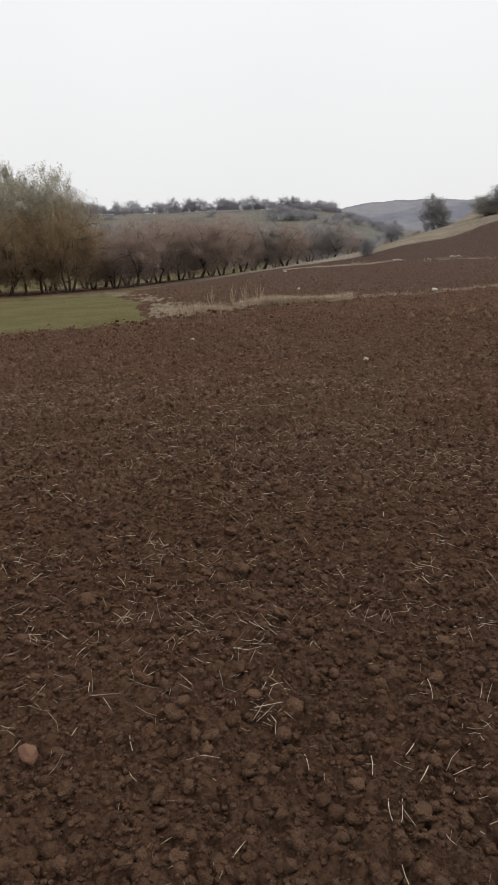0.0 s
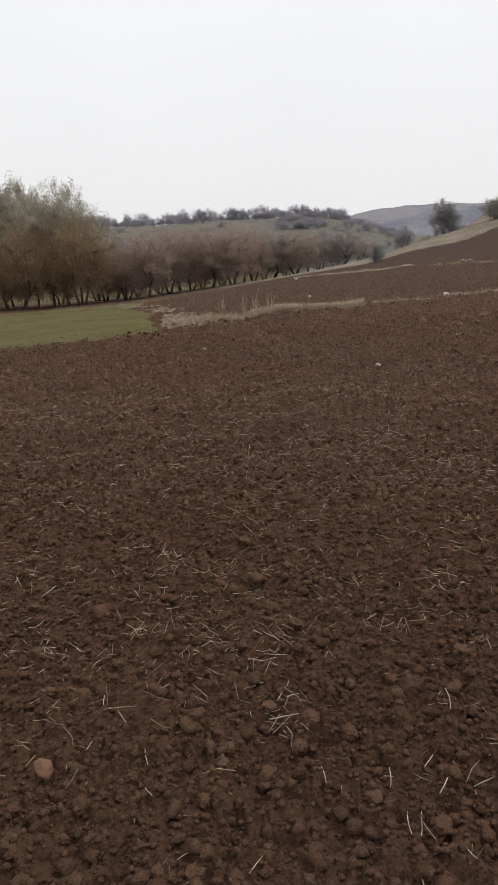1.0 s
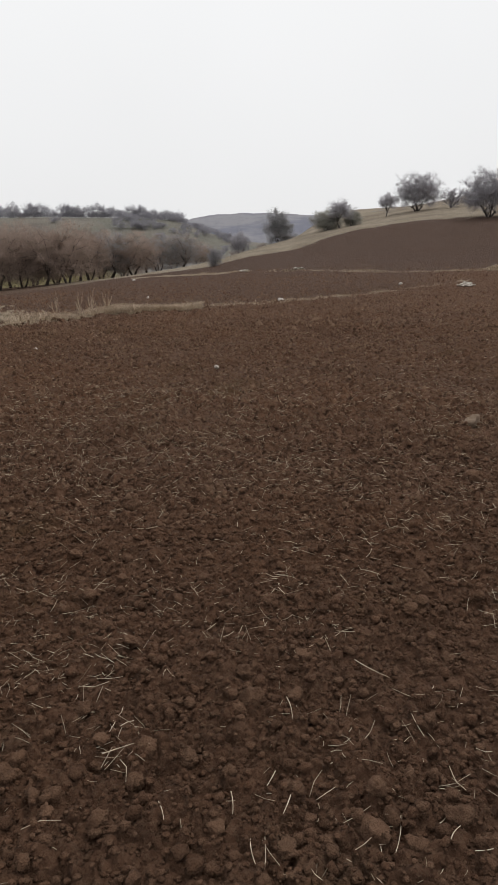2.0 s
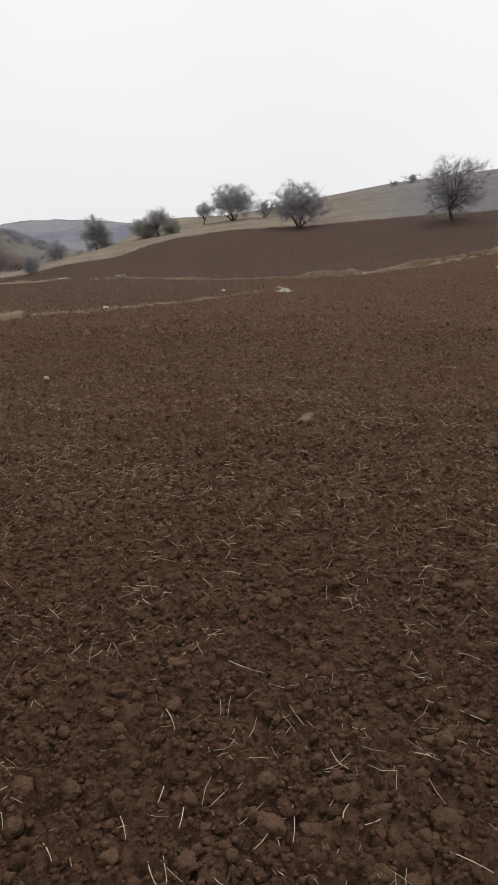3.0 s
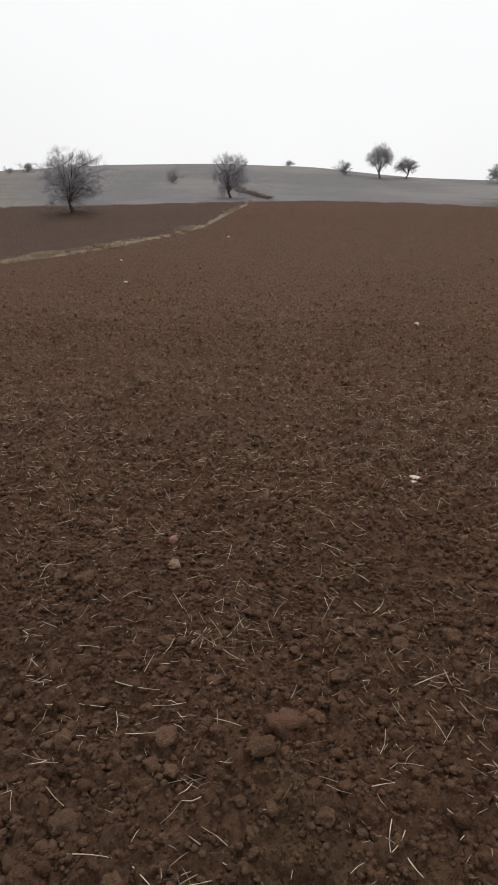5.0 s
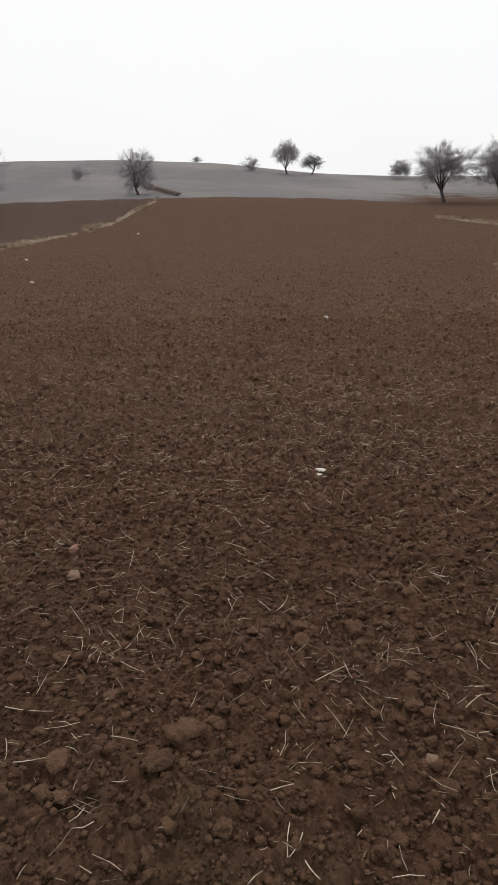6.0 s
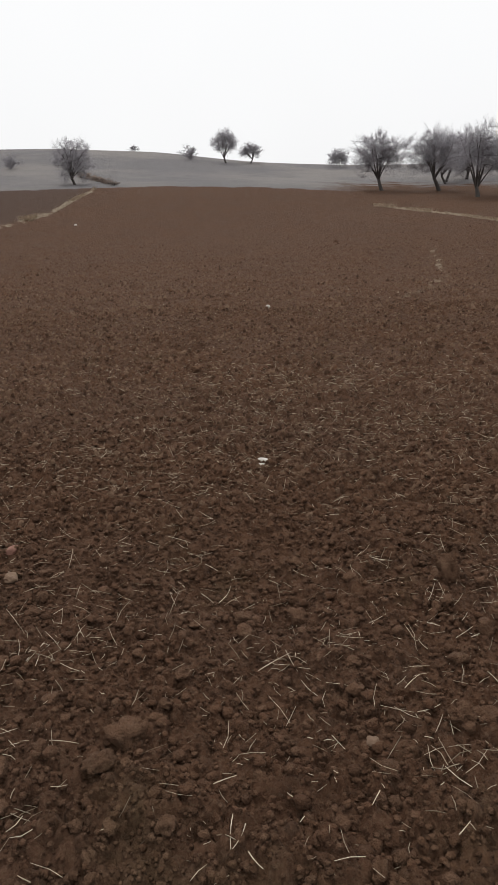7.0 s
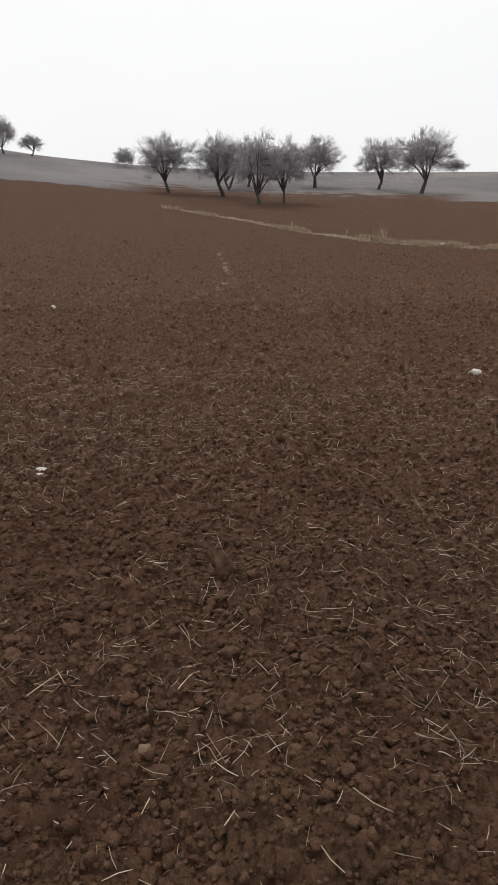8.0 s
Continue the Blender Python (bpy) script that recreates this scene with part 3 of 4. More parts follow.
    made = dict(trunk=grid_mesh("trunk", *tube_arrays(bole_parts, 5)), crown=crown, wide=0.5)
    if leaves:
        made["leaves"] = leaf_mesh("leaves", rng, end[:: leaves[2]], leaves[0], leaves[1])
    return made


def plant(name, made, x, y, high, wide, label, category, bark, twig, leaf=None, group="", turn=0.0, lean=0.0, tip=0.0):
    """Stands a tree of that height and crown width on the land, sunk a little at the root."""
    ob = holder(name, label, category, group)
    me = made["trunk"]
    if me.materials and me.materials[0] != bark:
        me = me.copy()
        me.materials.clear()
    part("trunk", me, bark, ob)
    for key, mat in (("crown", twig), ("leaves", leaf)):
        if key in made and mat:
            me = made[key]
            if me.materials and me.materials[0] != mat:
                me = me.copy()
                me.materials.clear()
            part(key, me, mat, ob)
    s = wide / (2 * made["wide"])
    ob.matrix_basis = pose(x, y, float(land(x, y)) - 0.02, lean, tip, 0) @ pose(0, 0, 0, 0, 0, turn) @ Matrix.Diagonal((s, s, high, 1))
    return ob


FINE = dict(twigs=820, spikes_each=6, twig=0.0018, spray=0.085)
FRUIT = [crowned_tree(11, skirt=0.1, **FINE), crowned_tree(12, bole=0.2, limbs=11, lean=0.1, skirt=0.1, **FINE), crowned_tree(13, bole=0.1, stems=4, limbs=16, skirt=-0.1, **dict(FINE, twigs=1100, spikes_each=7)), crowned_tree(14, bole=0.13, limbs=13, skirt=0.08, **FINE), crowned_tree(15, bole=0.12, limbs=16, skirt=-0.08, narrow=-0.1, low=-0.95, **FINE)]
TALL = [crowned_tree(31, bole=0.15, narrow=0.3, skirt=0.1, **FINE)]
SHRUB = [make_tree(41 + k, SCRUB, 4, 0.5, 0.05, 0.006) for k in range(3)]
WILLOW = [crowned_tree(51 + k, bole=0.16, stems=s, limbs=12, branches=60, twigs=380, spikes_each=4, radius=0.022, twig=0.0026, low=-0.97, skirt=-0.1, leaves=(0.0095, 4, 1)) for k, s in enumerate((2, 3, 1))]
POPLAR = [crowned_tree(61 + k, bole=0.12, limbs=14, branches=90, twigs=460, spikes_each=5, radius=0.018, twig=0.0013, low=-0.9, narrow=0.0, spray=0.05, leaves=(0.0075, 13, 1)) for k in range(2)]
THICKET = [crowned_tree(91 + k, bole=0.06, stems=5, limbs=14, branches=60, twigs=420, spikes_each=4, radius=0.025, twig=0.004, low=-0.97, skirt=-0.22, spray=0.06, narrow=n, leaves=(0.011, 6, 1)) for k, n in enumerate((0.3, 0.0, 0.15))]
WEED = [make_tree(81 + k, dict(SCRUB, forks=(3, 3, 3), spread=(0.3, 0.4, 0.5)), 3, 0.6, 0.012, 0.007) for k in range(2)]
FAR_TREE = [crowned_tree(71 + k, bole=0.1, limbs=5, branches=14, twigs=60, spikes_each=2, radius=0.03, twig=0.006, low=-0.97, skirt=-0.1, spray=0.09, leaves=(0.026, 5, 1)) for k in range(3)]

FRUIT_LABEL = "bare grey old fruit tree with a dense twiggy crown"
# mesh, x, y, height, crown width, turn, words
LONE_TREES = [
    (FRUIT[2], 74.2, 38.3, 5.4, 7.8, 20, "bare round-crowned fruit tree with several low stems at the field edge"),
    (FRUIT[4], 75.0, 20.3, 7.2, 8.2, 140, "tall bare fruit tree standing in the upper tilled field"),
    (FRUIT[1], 73.6, 59.3, 4.0, 4.4, 60, "small bare round tree on the dry grass bank"),
    (FRUIT[0], 88.8, 62.6, 3.7, 3.5, 0, "slim young bare tree on the dry grass slope"),
    (FRUIT[2], 93.0, 60.0, 5.8, 8.8, 200, "wide bare bushy tree on the dry grass slope"),
    (FRUIT[4], 91.0, 4.0, 6.1, 6.2, 90, "bare fruit tree at the upper end of the grass strip"),
    (TALL[0], 130.4, -21.75, 6.4, 6.4, 30, "upright bare tree on the hill crest"),
    (FRUIT[1], 133.7, -27.0, 4.0, 5.6, 250, "low bare tree on the hill crest"),
]
ORCHARD = [
    (FRUIT[0], 79.0, -31.8, 7.0, 8.3, 10, -5, "bare fruit tree with a leaning trunk at the orchard edge"),
    (FRUIT[1], 75.5, -37.4, 7.3, 8.5, 80, -4, FRUIT_LABEL),
    (FRUIT[3], 65.0, -36.4, 7.3, 7.6, 200, 0, "dense bare fruit tree with a pale trunk base"),
    (FRUIT[1], 66.1, -40.1, 7.1, 6.7, 300, 3, FRUIT_LABEL),
    (FRUIT[0], 92.0, -61.3, 7.8, 10.3, 130, 4, "broad bare fruit tree at the far side of the orchard"),
    (FRUIT[3], 96.0, -51.8, 7.0, 8.5, 20, 0, FRUIT_LABEL),
    (FRUIT[1], 93.0, -47.0, 7.2, 7.5, 170, 0, FRUIT_LABEL),
    (FRUIT[1], 88.0, -44.5, 5.6, 6.2, 40, 0, "smaller dark fruit tree behind the front row of the orchard"),
    (FRUIT[3], 85.4, -68.5, 7.8, 8.7, 60, 0, "bare fruit tree with upright branches beside a wider one"),
    (FRUIT[0], 75.8, -68.4, 8.9, 10.6, 220, 0, "largest bare fruit tree with wide open crown"),
]
for made, x, y, high, wide, turn, label in LONE_TREES:
    plant("bare_tree", made, x, y, high, wide, label, "tree", BARK, TWIG, turn=turn)
for made, x, y, high, wide, turn, tip, label in ORCHARD:
    plant("fruit_tree", made, x, y, high, wide, label, "tree", BARK, TWIG, group="old fruit trees on the hillside", turn=turn, lean=tip)

SHRUBS = [
    (115.1, 14.6, 2.6, 3.0, "dark bare shrub on the grey hillside"),
    (131.0, 43.8, 1.9, 3.4, "low bare shrubs on the hill crest"),
    (129.0, 46.5, 1.3, 2.4, "low bare shrubs on the hill crest"),
    (132.8, -15.5, 3.0, 3.6, "small bare shrub on the hill crest"),
    (126.5, -42.3, 3.5, 5.0, "round bare shrub above the orchard"),
    (94.5, 55.0, 3.4, 4.4, "bare thorny shrub on the dry slope"),
    (98.0, 54.0, 2.8, 3.6, "bare thorny shrub on the dry slope"),
    (155.0, -6.0, 1.4, 2.4, "tiny shrub on the skyline"),
    (108.0, -106.0, 2.6, 6.0, "low scrub on the skyline beyond the orchard"),
]
for k, (x, y, high, wide, label) in enumerate(SHRUBS):
    plant("shrub", FRUIT[2] if wide > 4.5 else SHRUB[k % 3], x, y, high, wide, label, "shrub", TWIG, TWIG, turn=k * 70)
for k in range(7):
    b, r = 88.0 + 0.42 * k, 103 - 2.4 * k
    plant("bramble", SHRUB[k % 3], r * math.sin(radians(b)), r * math.cos(radians(b)), 1.1 - 0.08 * k, 2.0, "dark bramble in the hedge running up from the field", "shrub", BARK, WILLOW_TWIG, group="brambles in the short hedge", turn=50 * k)
plant("evergreen_bush", THICKET[0], 71.0, 68.2, 4.9, 5.6, "dense dark round bush on the grass bank", "bush", BARK, DUSKY_LEAF, DUSKY_LEAF, turn=40)
plant("olive_bush", THICKET[1], 73.5, 61.5, 3.1, 5.4, "soft grey-olive leafy bush behind a small bare tree", "bush", BARK, GREY_OLIVE_LEAF, GREY_OLIVE_LEAF)
plant("olive_bush", THICKET[2], 76.5, 59.5, 2.4, 3.6, "low grey-olive leafy bush behind a small bare tree", "bush", BARK, GREY_OLIVE_LEAF, GREY_OLIVE_LEAF, turn=70)
plant("shrub", THICKET[2], 43.8, 50.6, 2.1, 2.0, "narrow dense brownish-grey shrub on the grass bank", "shrub", BARK, TWIG, DUSKY_LEAF, turn=20)
plant("valley_tree", FRUIT[0], 118.0, 127.0, 8.6, 7.2, "small round bare tree down in the valley", "tree", BARK, TWIG, turn=20)
rng = np.random.default_rng(6)
for k in range(16):
    b, r = 41.2 + 6.0 * (k + rng.random()) / 16, rng.uniform(140, 200)
    high = rng.uniform(1.6, 3.4)
    plant("valley_thicket", FAR_TREE[k % 3], r * math.sin(radians(b)), r * math.cos(radians(b)), high, high * rng.uniform(1.3, 2.2), "low reddish-brown bare thicket in the valley", "shrub", BARK, ROSE_TWIG, ROSE_TWIG, "thickets in the valley", 50 * k)

# the line of willows and poplars along the stream
rng = np.random.default_rng(5)
for b, r, high, wide, turn in ((10.6, 76, 13.6, 10.0, 0), (15.3, 77, 12.9, 9.4, 180), (12.9, 80, 13.2, 7.0, 120), (4.5, 75, 13.5, 10.0, 60)):
    plant("poplar", POPLAR[turn // 60 % 2], r * math.sin(radians(b)), r * math.cos(radians(b)), high, wide, "tall poplar with sparse pale yellowish leaves", "tree", BARK, TWIG, POPLAR_LEAF, "poplars along the stream", turn)
for k, b in enumerate((6.5, 9.2, 11.8, 14.2, 16.4)):
    r = 67 + 7 * rng.random()
    plant("willow", WILLOW[k % 3], r * math.sin(radians(b)), r * math.cos(radians(b)), rng.uniform(8.6, 9.6), rng.uniform(7.5, 9.0), "willow with several dark stems and olive-brown leaves", "tree", DARK_BARK, OLIVE_LEAF, OLIVE_LEAF, "willows along the stream", 77 * k)
for k, b in enumerate((18.3, 20.0, 21.8, 23.6, 25.4, 27.2, 28.9, 30.6, 32.4, 34.2, 36.2, 38.2)):
    r = 70 + 8 * rng.random() + max(0, b - 28) * 2.0
    plant("willow", WILLOW[k % 3], r * math.sin(radians(b)), r * math.cos(radians(b)), rng.uniform(6.5, 7.5) - max(0, b - 29) * 0.25, rng.uniform(7.0, 8.6), "bare brown willow with leaning dark stems", "tree", DARK_BARK, WILLOW_TWIG, DUSKY_LEAF if b > 32 and k % 3 else BROWN_LEAF, "willows along the stream", 113 * k)
for k, b in enumerate((7.5, 11.0, 14.6, 17.6, 19.2, 21.0, 22.7, 24.5, 26.3, 28.0, 29.8, 31.6, 33.4, 35.3, 37.4, 39.6)):
    r = 84 + 4 * rng.random() + max(0, b - 28) * 2.0
    plant("willow", WILLOW[(k + 1) % 3], r * math.sin(radians(b)), r * math.cos(radians(b)), rng.uniform(6.6, 7.6) - max(0, b - 29) * 0.25, rng.uniform(7.0, 8.5), "bare brown willow with leaning dark stems", "tree", DARK_BARK, WILLOW_TWIG, DUSKY_LEAF if b > 32 and k % 3 else BROWN_LEAF, "willows along the stream", 59 * k)

# woods on the far side of the valley, in wood paled to imitate haze
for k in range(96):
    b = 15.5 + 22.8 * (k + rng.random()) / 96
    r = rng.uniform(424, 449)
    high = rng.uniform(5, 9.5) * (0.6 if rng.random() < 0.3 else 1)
    plant("ridge_tree", FAR_TREE[k % 3], r * math.sin(radians(b)), r * math.cos(radians(b)), high, high * rng.uniform(0.75, 1.3), "bare tree on the far ridge", "tree", HAZED_WOOD, HAZED_WOOD, HAZED_WOOD, "trees along the far ridge", 40 * k)
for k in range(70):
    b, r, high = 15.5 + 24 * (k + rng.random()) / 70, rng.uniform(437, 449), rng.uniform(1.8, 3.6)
    plant("ridge_shrub", FAR_TREE[k % 3], r * math.sin(radians(b)), r * math.cos(radians(b)), high, high * rng.uniform(2.0, 3.4), "low dark thicket along the far ridge", "shrub", HAZED_WOOD, HAZED_WOOD, HAZED_WOOD, "thickets along the far ridge", 70 * k)
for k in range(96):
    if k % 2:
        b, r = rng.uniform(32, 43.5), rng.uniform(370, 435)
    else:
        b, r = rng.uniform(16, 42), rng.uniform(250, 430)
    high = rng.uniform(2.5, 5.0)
    plant("far_shrub", FAR_TREE[k % 3], r * math.sin(radians(b)), r * math.cos(radians(b)), high, high * rng.uniform(1.3, 2.6), "dark thicket on the far valley side", "shrub", HAZED_WOOD, HAZED_WOOD, HAZED_WOOD, "thickets on the far valley side", 40 * k)


# ---- grass verges ----
def blades(name, x, y, high, width, rng, material, label):
    """Dry grass: bent tapering blades rooted at x, y, one object for what nobody could count."""
    n = len(x)
    z = surface(x, y) - 0.02
    foot = np.stack([x, y, z], -1)
    turn = rng.uniform(0, 2 * math.pi, n)
    lean = rng.uniform(0.3, 1.8, n)
    out = np.stack([np.cos(turn), np.sin(turn), 0 * turn], -1)
    side = np.stack([-np.sin(turn), np.cos(turn), 0 * turn], -1) * width[:, None] / 2
    up = np.array([[0, 0, 1.0]]) * high[:, None]
    mid = foot + up * 0.6 + out * (high * lean * 0.35)[:, None]
    tip = foot + up * (1 - 0.3 * lean)[:, None] + out * (high * lean)[:, None]
    verts = np.stack([foot - side, foot + side, mid + side * 0.7, mid - side * 0.7, tip], 1).reshape(-1, 3)
    k = (np.arange(n) * 5)[:, None]
    faces = np.concatenate([k + [0, 1, 2], k + [0, 2, 3], k + [3, 2, 4]])
    return thing(name, grid_mesh(name, verts, faces, False), material, label, "grass", kind="stuff")


def verge(line, b0, b1, count, tall, rng, spread=0.8, power=1.0):
    b = b0 + (b1 - b0) * rng.random(count) ** power
    r = np.interp(b, line[0], line[1])
    r = r + 0.8 * ((value_noise(r * np.sin(np.radians(b)) * 0.6, r * np.cos(np.radians(b)) * 0.6, 5) - 0.5)) + rng.normal(0, spread, count)
    x, y = r * np.sin(np.radians(b)), r * np.cos(np.radians(b))
    keep = value_noise(x * 0.5, y * 0.5, 17) + 0.5 * value_noise(x * 1.7, y * 1.7, 19) > 0.72
    high = tall * rng.uniform(0.4, 1.2, count) * (0.4 + 0.9 * value_noise(x * 0.7, y * 0.7, 21))
    return x[keep], y[keep], high[keep]


rng = np.random.default_rng(8)
x, y, h = verge(VERGE_NEAR, 24, 40, 17000, 0.37, rng, 0.6, 0.6)
blades("grass_strip", x, y, h, rng.uniform(0.004, 0.01, len(x)), rng, DRY_GRASS, "ragged tan dry grass along the edge of the near field")
x, y, h = verge(VERGE_NEAR, 38, 60, 2500, 0.16, rng, 0.45)
blades("grass_strip", x, y, h, rng.uniform(0.008, 0.018, len(x)), rng, DRY_GRASS, "thin line of low dry grass between two tilled plots")
x, y, h = verge(VERGE_FAR, 36, 64, 4500, 0.24, rng, 0.5)
blades("grass_strip", x, y, h, rng.uniform(0.01, 0.024, len(x)), rng, DRY_GRASS, "thin low grass strip between the tilled fields")
x, y, h = verge(VERGE_FAR, 63, 89.1, 25000, 0.36, rng, 0.75)
blades("grass_strip", x, y, h, rng.uniform(0.012, 0.03, len(x)), rng, DRY_GRASS, "long pale grass strip climbing between the tilled fields")
x, y, h = verge(FIELD_END, 34, 78, 6000, 0.15, rng, 1.1)
blades("grass_strip", x, y, h, rng.uniform(0.014, 0.03, len(x)), rng, DRY_GRASS, "dry tan grass along the upper end of the field")
x, y, h = verge(VERGE_RIGHT, 111.3, 146, 11000, 0.4, rng, 0.45)
blades("grass_strip", x, y, h, rng.uniform(0.012, 0.026, len(x)), rng, DRY_GRASS, "pale dry grass strip below the orchard")


# ---- soil, straw and stones in the near field ----
def ico(level):
    if level == 0:
        return np.array([(1, 0, 0), (-1, 0, 0), (0, 1, 0), (0, -1, 0), (0, 0, 1), (0, 0, -1)], float), np.array([(0, 2, 4), (2, 1, 4), (1, 3, 4), (3, 0, 4), (2, 0, 5), (1, 2, 5), (3, 1, 5), (0, 3, 5)])
    bm = bmesh.new()
    bmesh.ops.create_icosphere(bm, subdivisions=level, radius=1.0)
    v = np.array([p.co[:] for p in bm.verts])
    f = np.array([[p.index for p in q.verts] for q in bm.faces])
    bm.free()
    return v, f


def lump(level, seed, rough=0.28):
    """A knobbly, slightly flattened lump of radius about one, with a few broken-off flats."""
    v, f = ico(level)
    rng = np.random.default_rng(seed)
    o = rng.uniform(-50, 50, 3)
    out = []
    for p in v:
        q = Vector(p * 1.3 + o)
        out.append(p * (1 + rough * 1.6 * noise.noise(q) + rough * 0.9 * noise.noise(q * 2.7) + (level > 1) * rough * 0.7 * noise.noise(q * 5.5) + (level > 2) * rough * 0.5 * noise.noise(q * 11)))
    out = np.array(out)
    for k in range(5):
        d = rng.normal(0, 1, 3)
        d /= np.linalg.norm(d)
        out -= np.maximum(out @ d - rng.uniform(0.6, 0.9), 0)[:, None] * d * 0.5
    return out * np.array([1, rng.uniform(0.75, 1.0), rng.uniform(0.6, 0.85)]), f


def mound(sides, seed, shoulder=True):
    """The part of a clod that stands out of the soil, of radius about one: a rim below the surface, an uneven shoulder and a top."""
    rng = np.random.default_rng(seed)
    a = np.arange(sides) * 2 * math.pi / sides + rng.normal(0, 0.22, sides)
    r = rng.uniform(0.55, 1.3, sides)
    rim = np.stack([np.cos(a) * r * 1.05, np.sin(a) * r * 0.8, np.full(sides, -0.35)], 1)
    top = np.array([[rng.normal(0, 0.18), rng.normal(0, 0.15), rng.uniform(0.75, 1.05)]])
    k = np.arange(sides)
    n = (k + 1) % sides
    if not shoulder:
        return np.concatenate([rim, top]), np.stack([k, n, 0 * k + sides], 1)
    s = rng.uniform(0.6, 0.9, sides)
    ring = np.stack([rim[:, 0] * s, rim[:, 1] * s, rng.uniform(0.1, 0.8, sides)], 1)
    faces = np.concatenate([np.stack([k, n, n + sides], 1), np.stack([k, n + sides, k + sides], 1), np.stack([k + sides, n + sides, 0 * k + 2 * sides], 1)])
    return np.concatenate([rim, ring, top]), faces


def scatter(name, shapes, x, y, size, rng, label, material, sink=0.0, smooth=True):
    """Many pieces of a few shapes strewn on the soil, one object for what nobody could count."""
    z = surface(x, y)
    verts, faces, at = [], [], 0
    pick = rng.integers(0, len(shapes), len(x))
    for k, (v, f) in enumerate(shapes):
        i = np.where(pick == k)[0]
        a = rng.uniform(0, 2 * math.pi, len(i))
        c, s = np.cos(a)[:, None], np.sin(a)[:, None]
        sz = size[i][:, None]
        px = (c * v[None, :, 0] - s * v[None, :, 1]) * sz + x[i][:, None]
        py = (s * v[None, :, 0] + c * v[None, :, 1]) * sz + y[i][:, None]
        pz = v[None, :, 2] * sz * rng.uniform(0.8, 1.25, (len(i), 1)) + (z[i] + size[i] * sink)[:, None]
        verts.append(np.stack([px, py, pz], -1).reshape(-1, 3))
        faces.append((np.arange(len(i))[:, None, None] * len(v) + f[None] + at).reshape(-1, 3))
        at += len(i) * len(v)
    return thing(name, grid_mesh(name, np.concatenate(verts), np.concatenate(faces), smooth), material, label, "soil", kind="stuff")


def sector(rng, count, r0, r1, b0=4.0, b1=144.0):
    r = np.sqrt(rng.uniform(r0 * r0, r1 * r1, count))
    b = np.radians(rng.uniform(b0, b1, count))
    return r * np.sin(b), r * np.cos(b), r


rng = np.random.default_rng(21)
CRUMBS = [lump(0, 80 + k, 0.42) for k in range(10)]
SMALL_LUMPS = [lump(1, 90 + k, 0.42) for k in range(10)]
LUMPS = [lump(2, 110 + k, 0.42) for k in range(10)]
x, y, r = sector(rng, 48000, 1.0, 4.4)
keep = rng.random(len(x)) < fade(r, 2.8, 4.4)
scatter("crumbled_soil", CRUMBS, x[keep], y[keep], 0.0035 + 0.005 * rng.random(keep.sum()) ** 2, rng, "loose dark brown crumbs of soil", CLOD, 0.35)
x, y, r = sector(rng, 58000, 1.0, 6.4)
keep = rng.random(len(x)) < fade(r, 2.6, 6.4)
scatter("crumbled_soil", SMALL_LUMPS, x[keep], y[keep], (0.006 + 0.008 * rng.random(keep.sum()) ** 1.8) * (1 + 0.12 * np.clip(r[keep] - 2.5, 0, 4)), rng, "loose dark brown crumbs of soil", CLOD, 0.35)
x, y, r = sector(rng, 10500, 1.0, 6.4)
keep = (value_noise(x * 1.6, y * 1.6, 41) > 0.22) & (rng.random(len(x)) < fade(r, 3.0, 6.4))
scatter("crumbled_soil", LUMPS, x[keep], y[keep], 0.011 + 0.015 * rng.random(keep.sum()) ** 2.2, rng, "loose dark brown clods of soil", CLOD, 0.25)
for count, r0, r1, low, high, sides, shoulder in ((28000, 3.8, 7.5, 0.008, 0.028, 5, True), (62000, 7, 18, 0.013, 0.04, 4, True), (80000, 16, 56, 0.035, 0.1, 4, False)):
    x, y, r = sector(rng, count, r0, r1)
    keep = value_noise(x * 0.7, y * 0.7, 61) + 0.5 * value_noise(x * 2.3, y * 2.3, 63) > 0.02 + 0.5 * rng.random(len(x))
    keep &= rng.random(len(x)) < fade(r, 28, 60)
    x, y = x[keep], y[keep]
    crop, hill, tan, dry, far_side = cover(x, y)
    keep = (crop < 0.3) & (dry < 0.5)
    x, y = x[keep], y[keep]
    scatter("crumbled_soil", [mound(sides, 130 + k, shoulder) for k in range(12)], x, y, low + (high - low) * rng.random(len(x)) ** 2.3, rng, "loose brown clods covering the tilled field", FAR_CLOD)
b = np.radians(rng.uniform(3, 40, 300))
r = np.where(b < radians(24), 14.2 + 0.143 * np.degrees(b), np.interp(np.degrees(b), *VERGE_NEAR) - 1.2) + rng.normal(0, 0.6, 300)
scatter("crumbled_soil", SMALL_LUMPS, r * np.sin(b), r * np.cos(b), 0.015 + np.where(b < radians(20), 0.025, 0.07) * rng.random(300) ** 3, rng, "big dark clods turned up along the field edge", FAR_CLOD, 0.35)


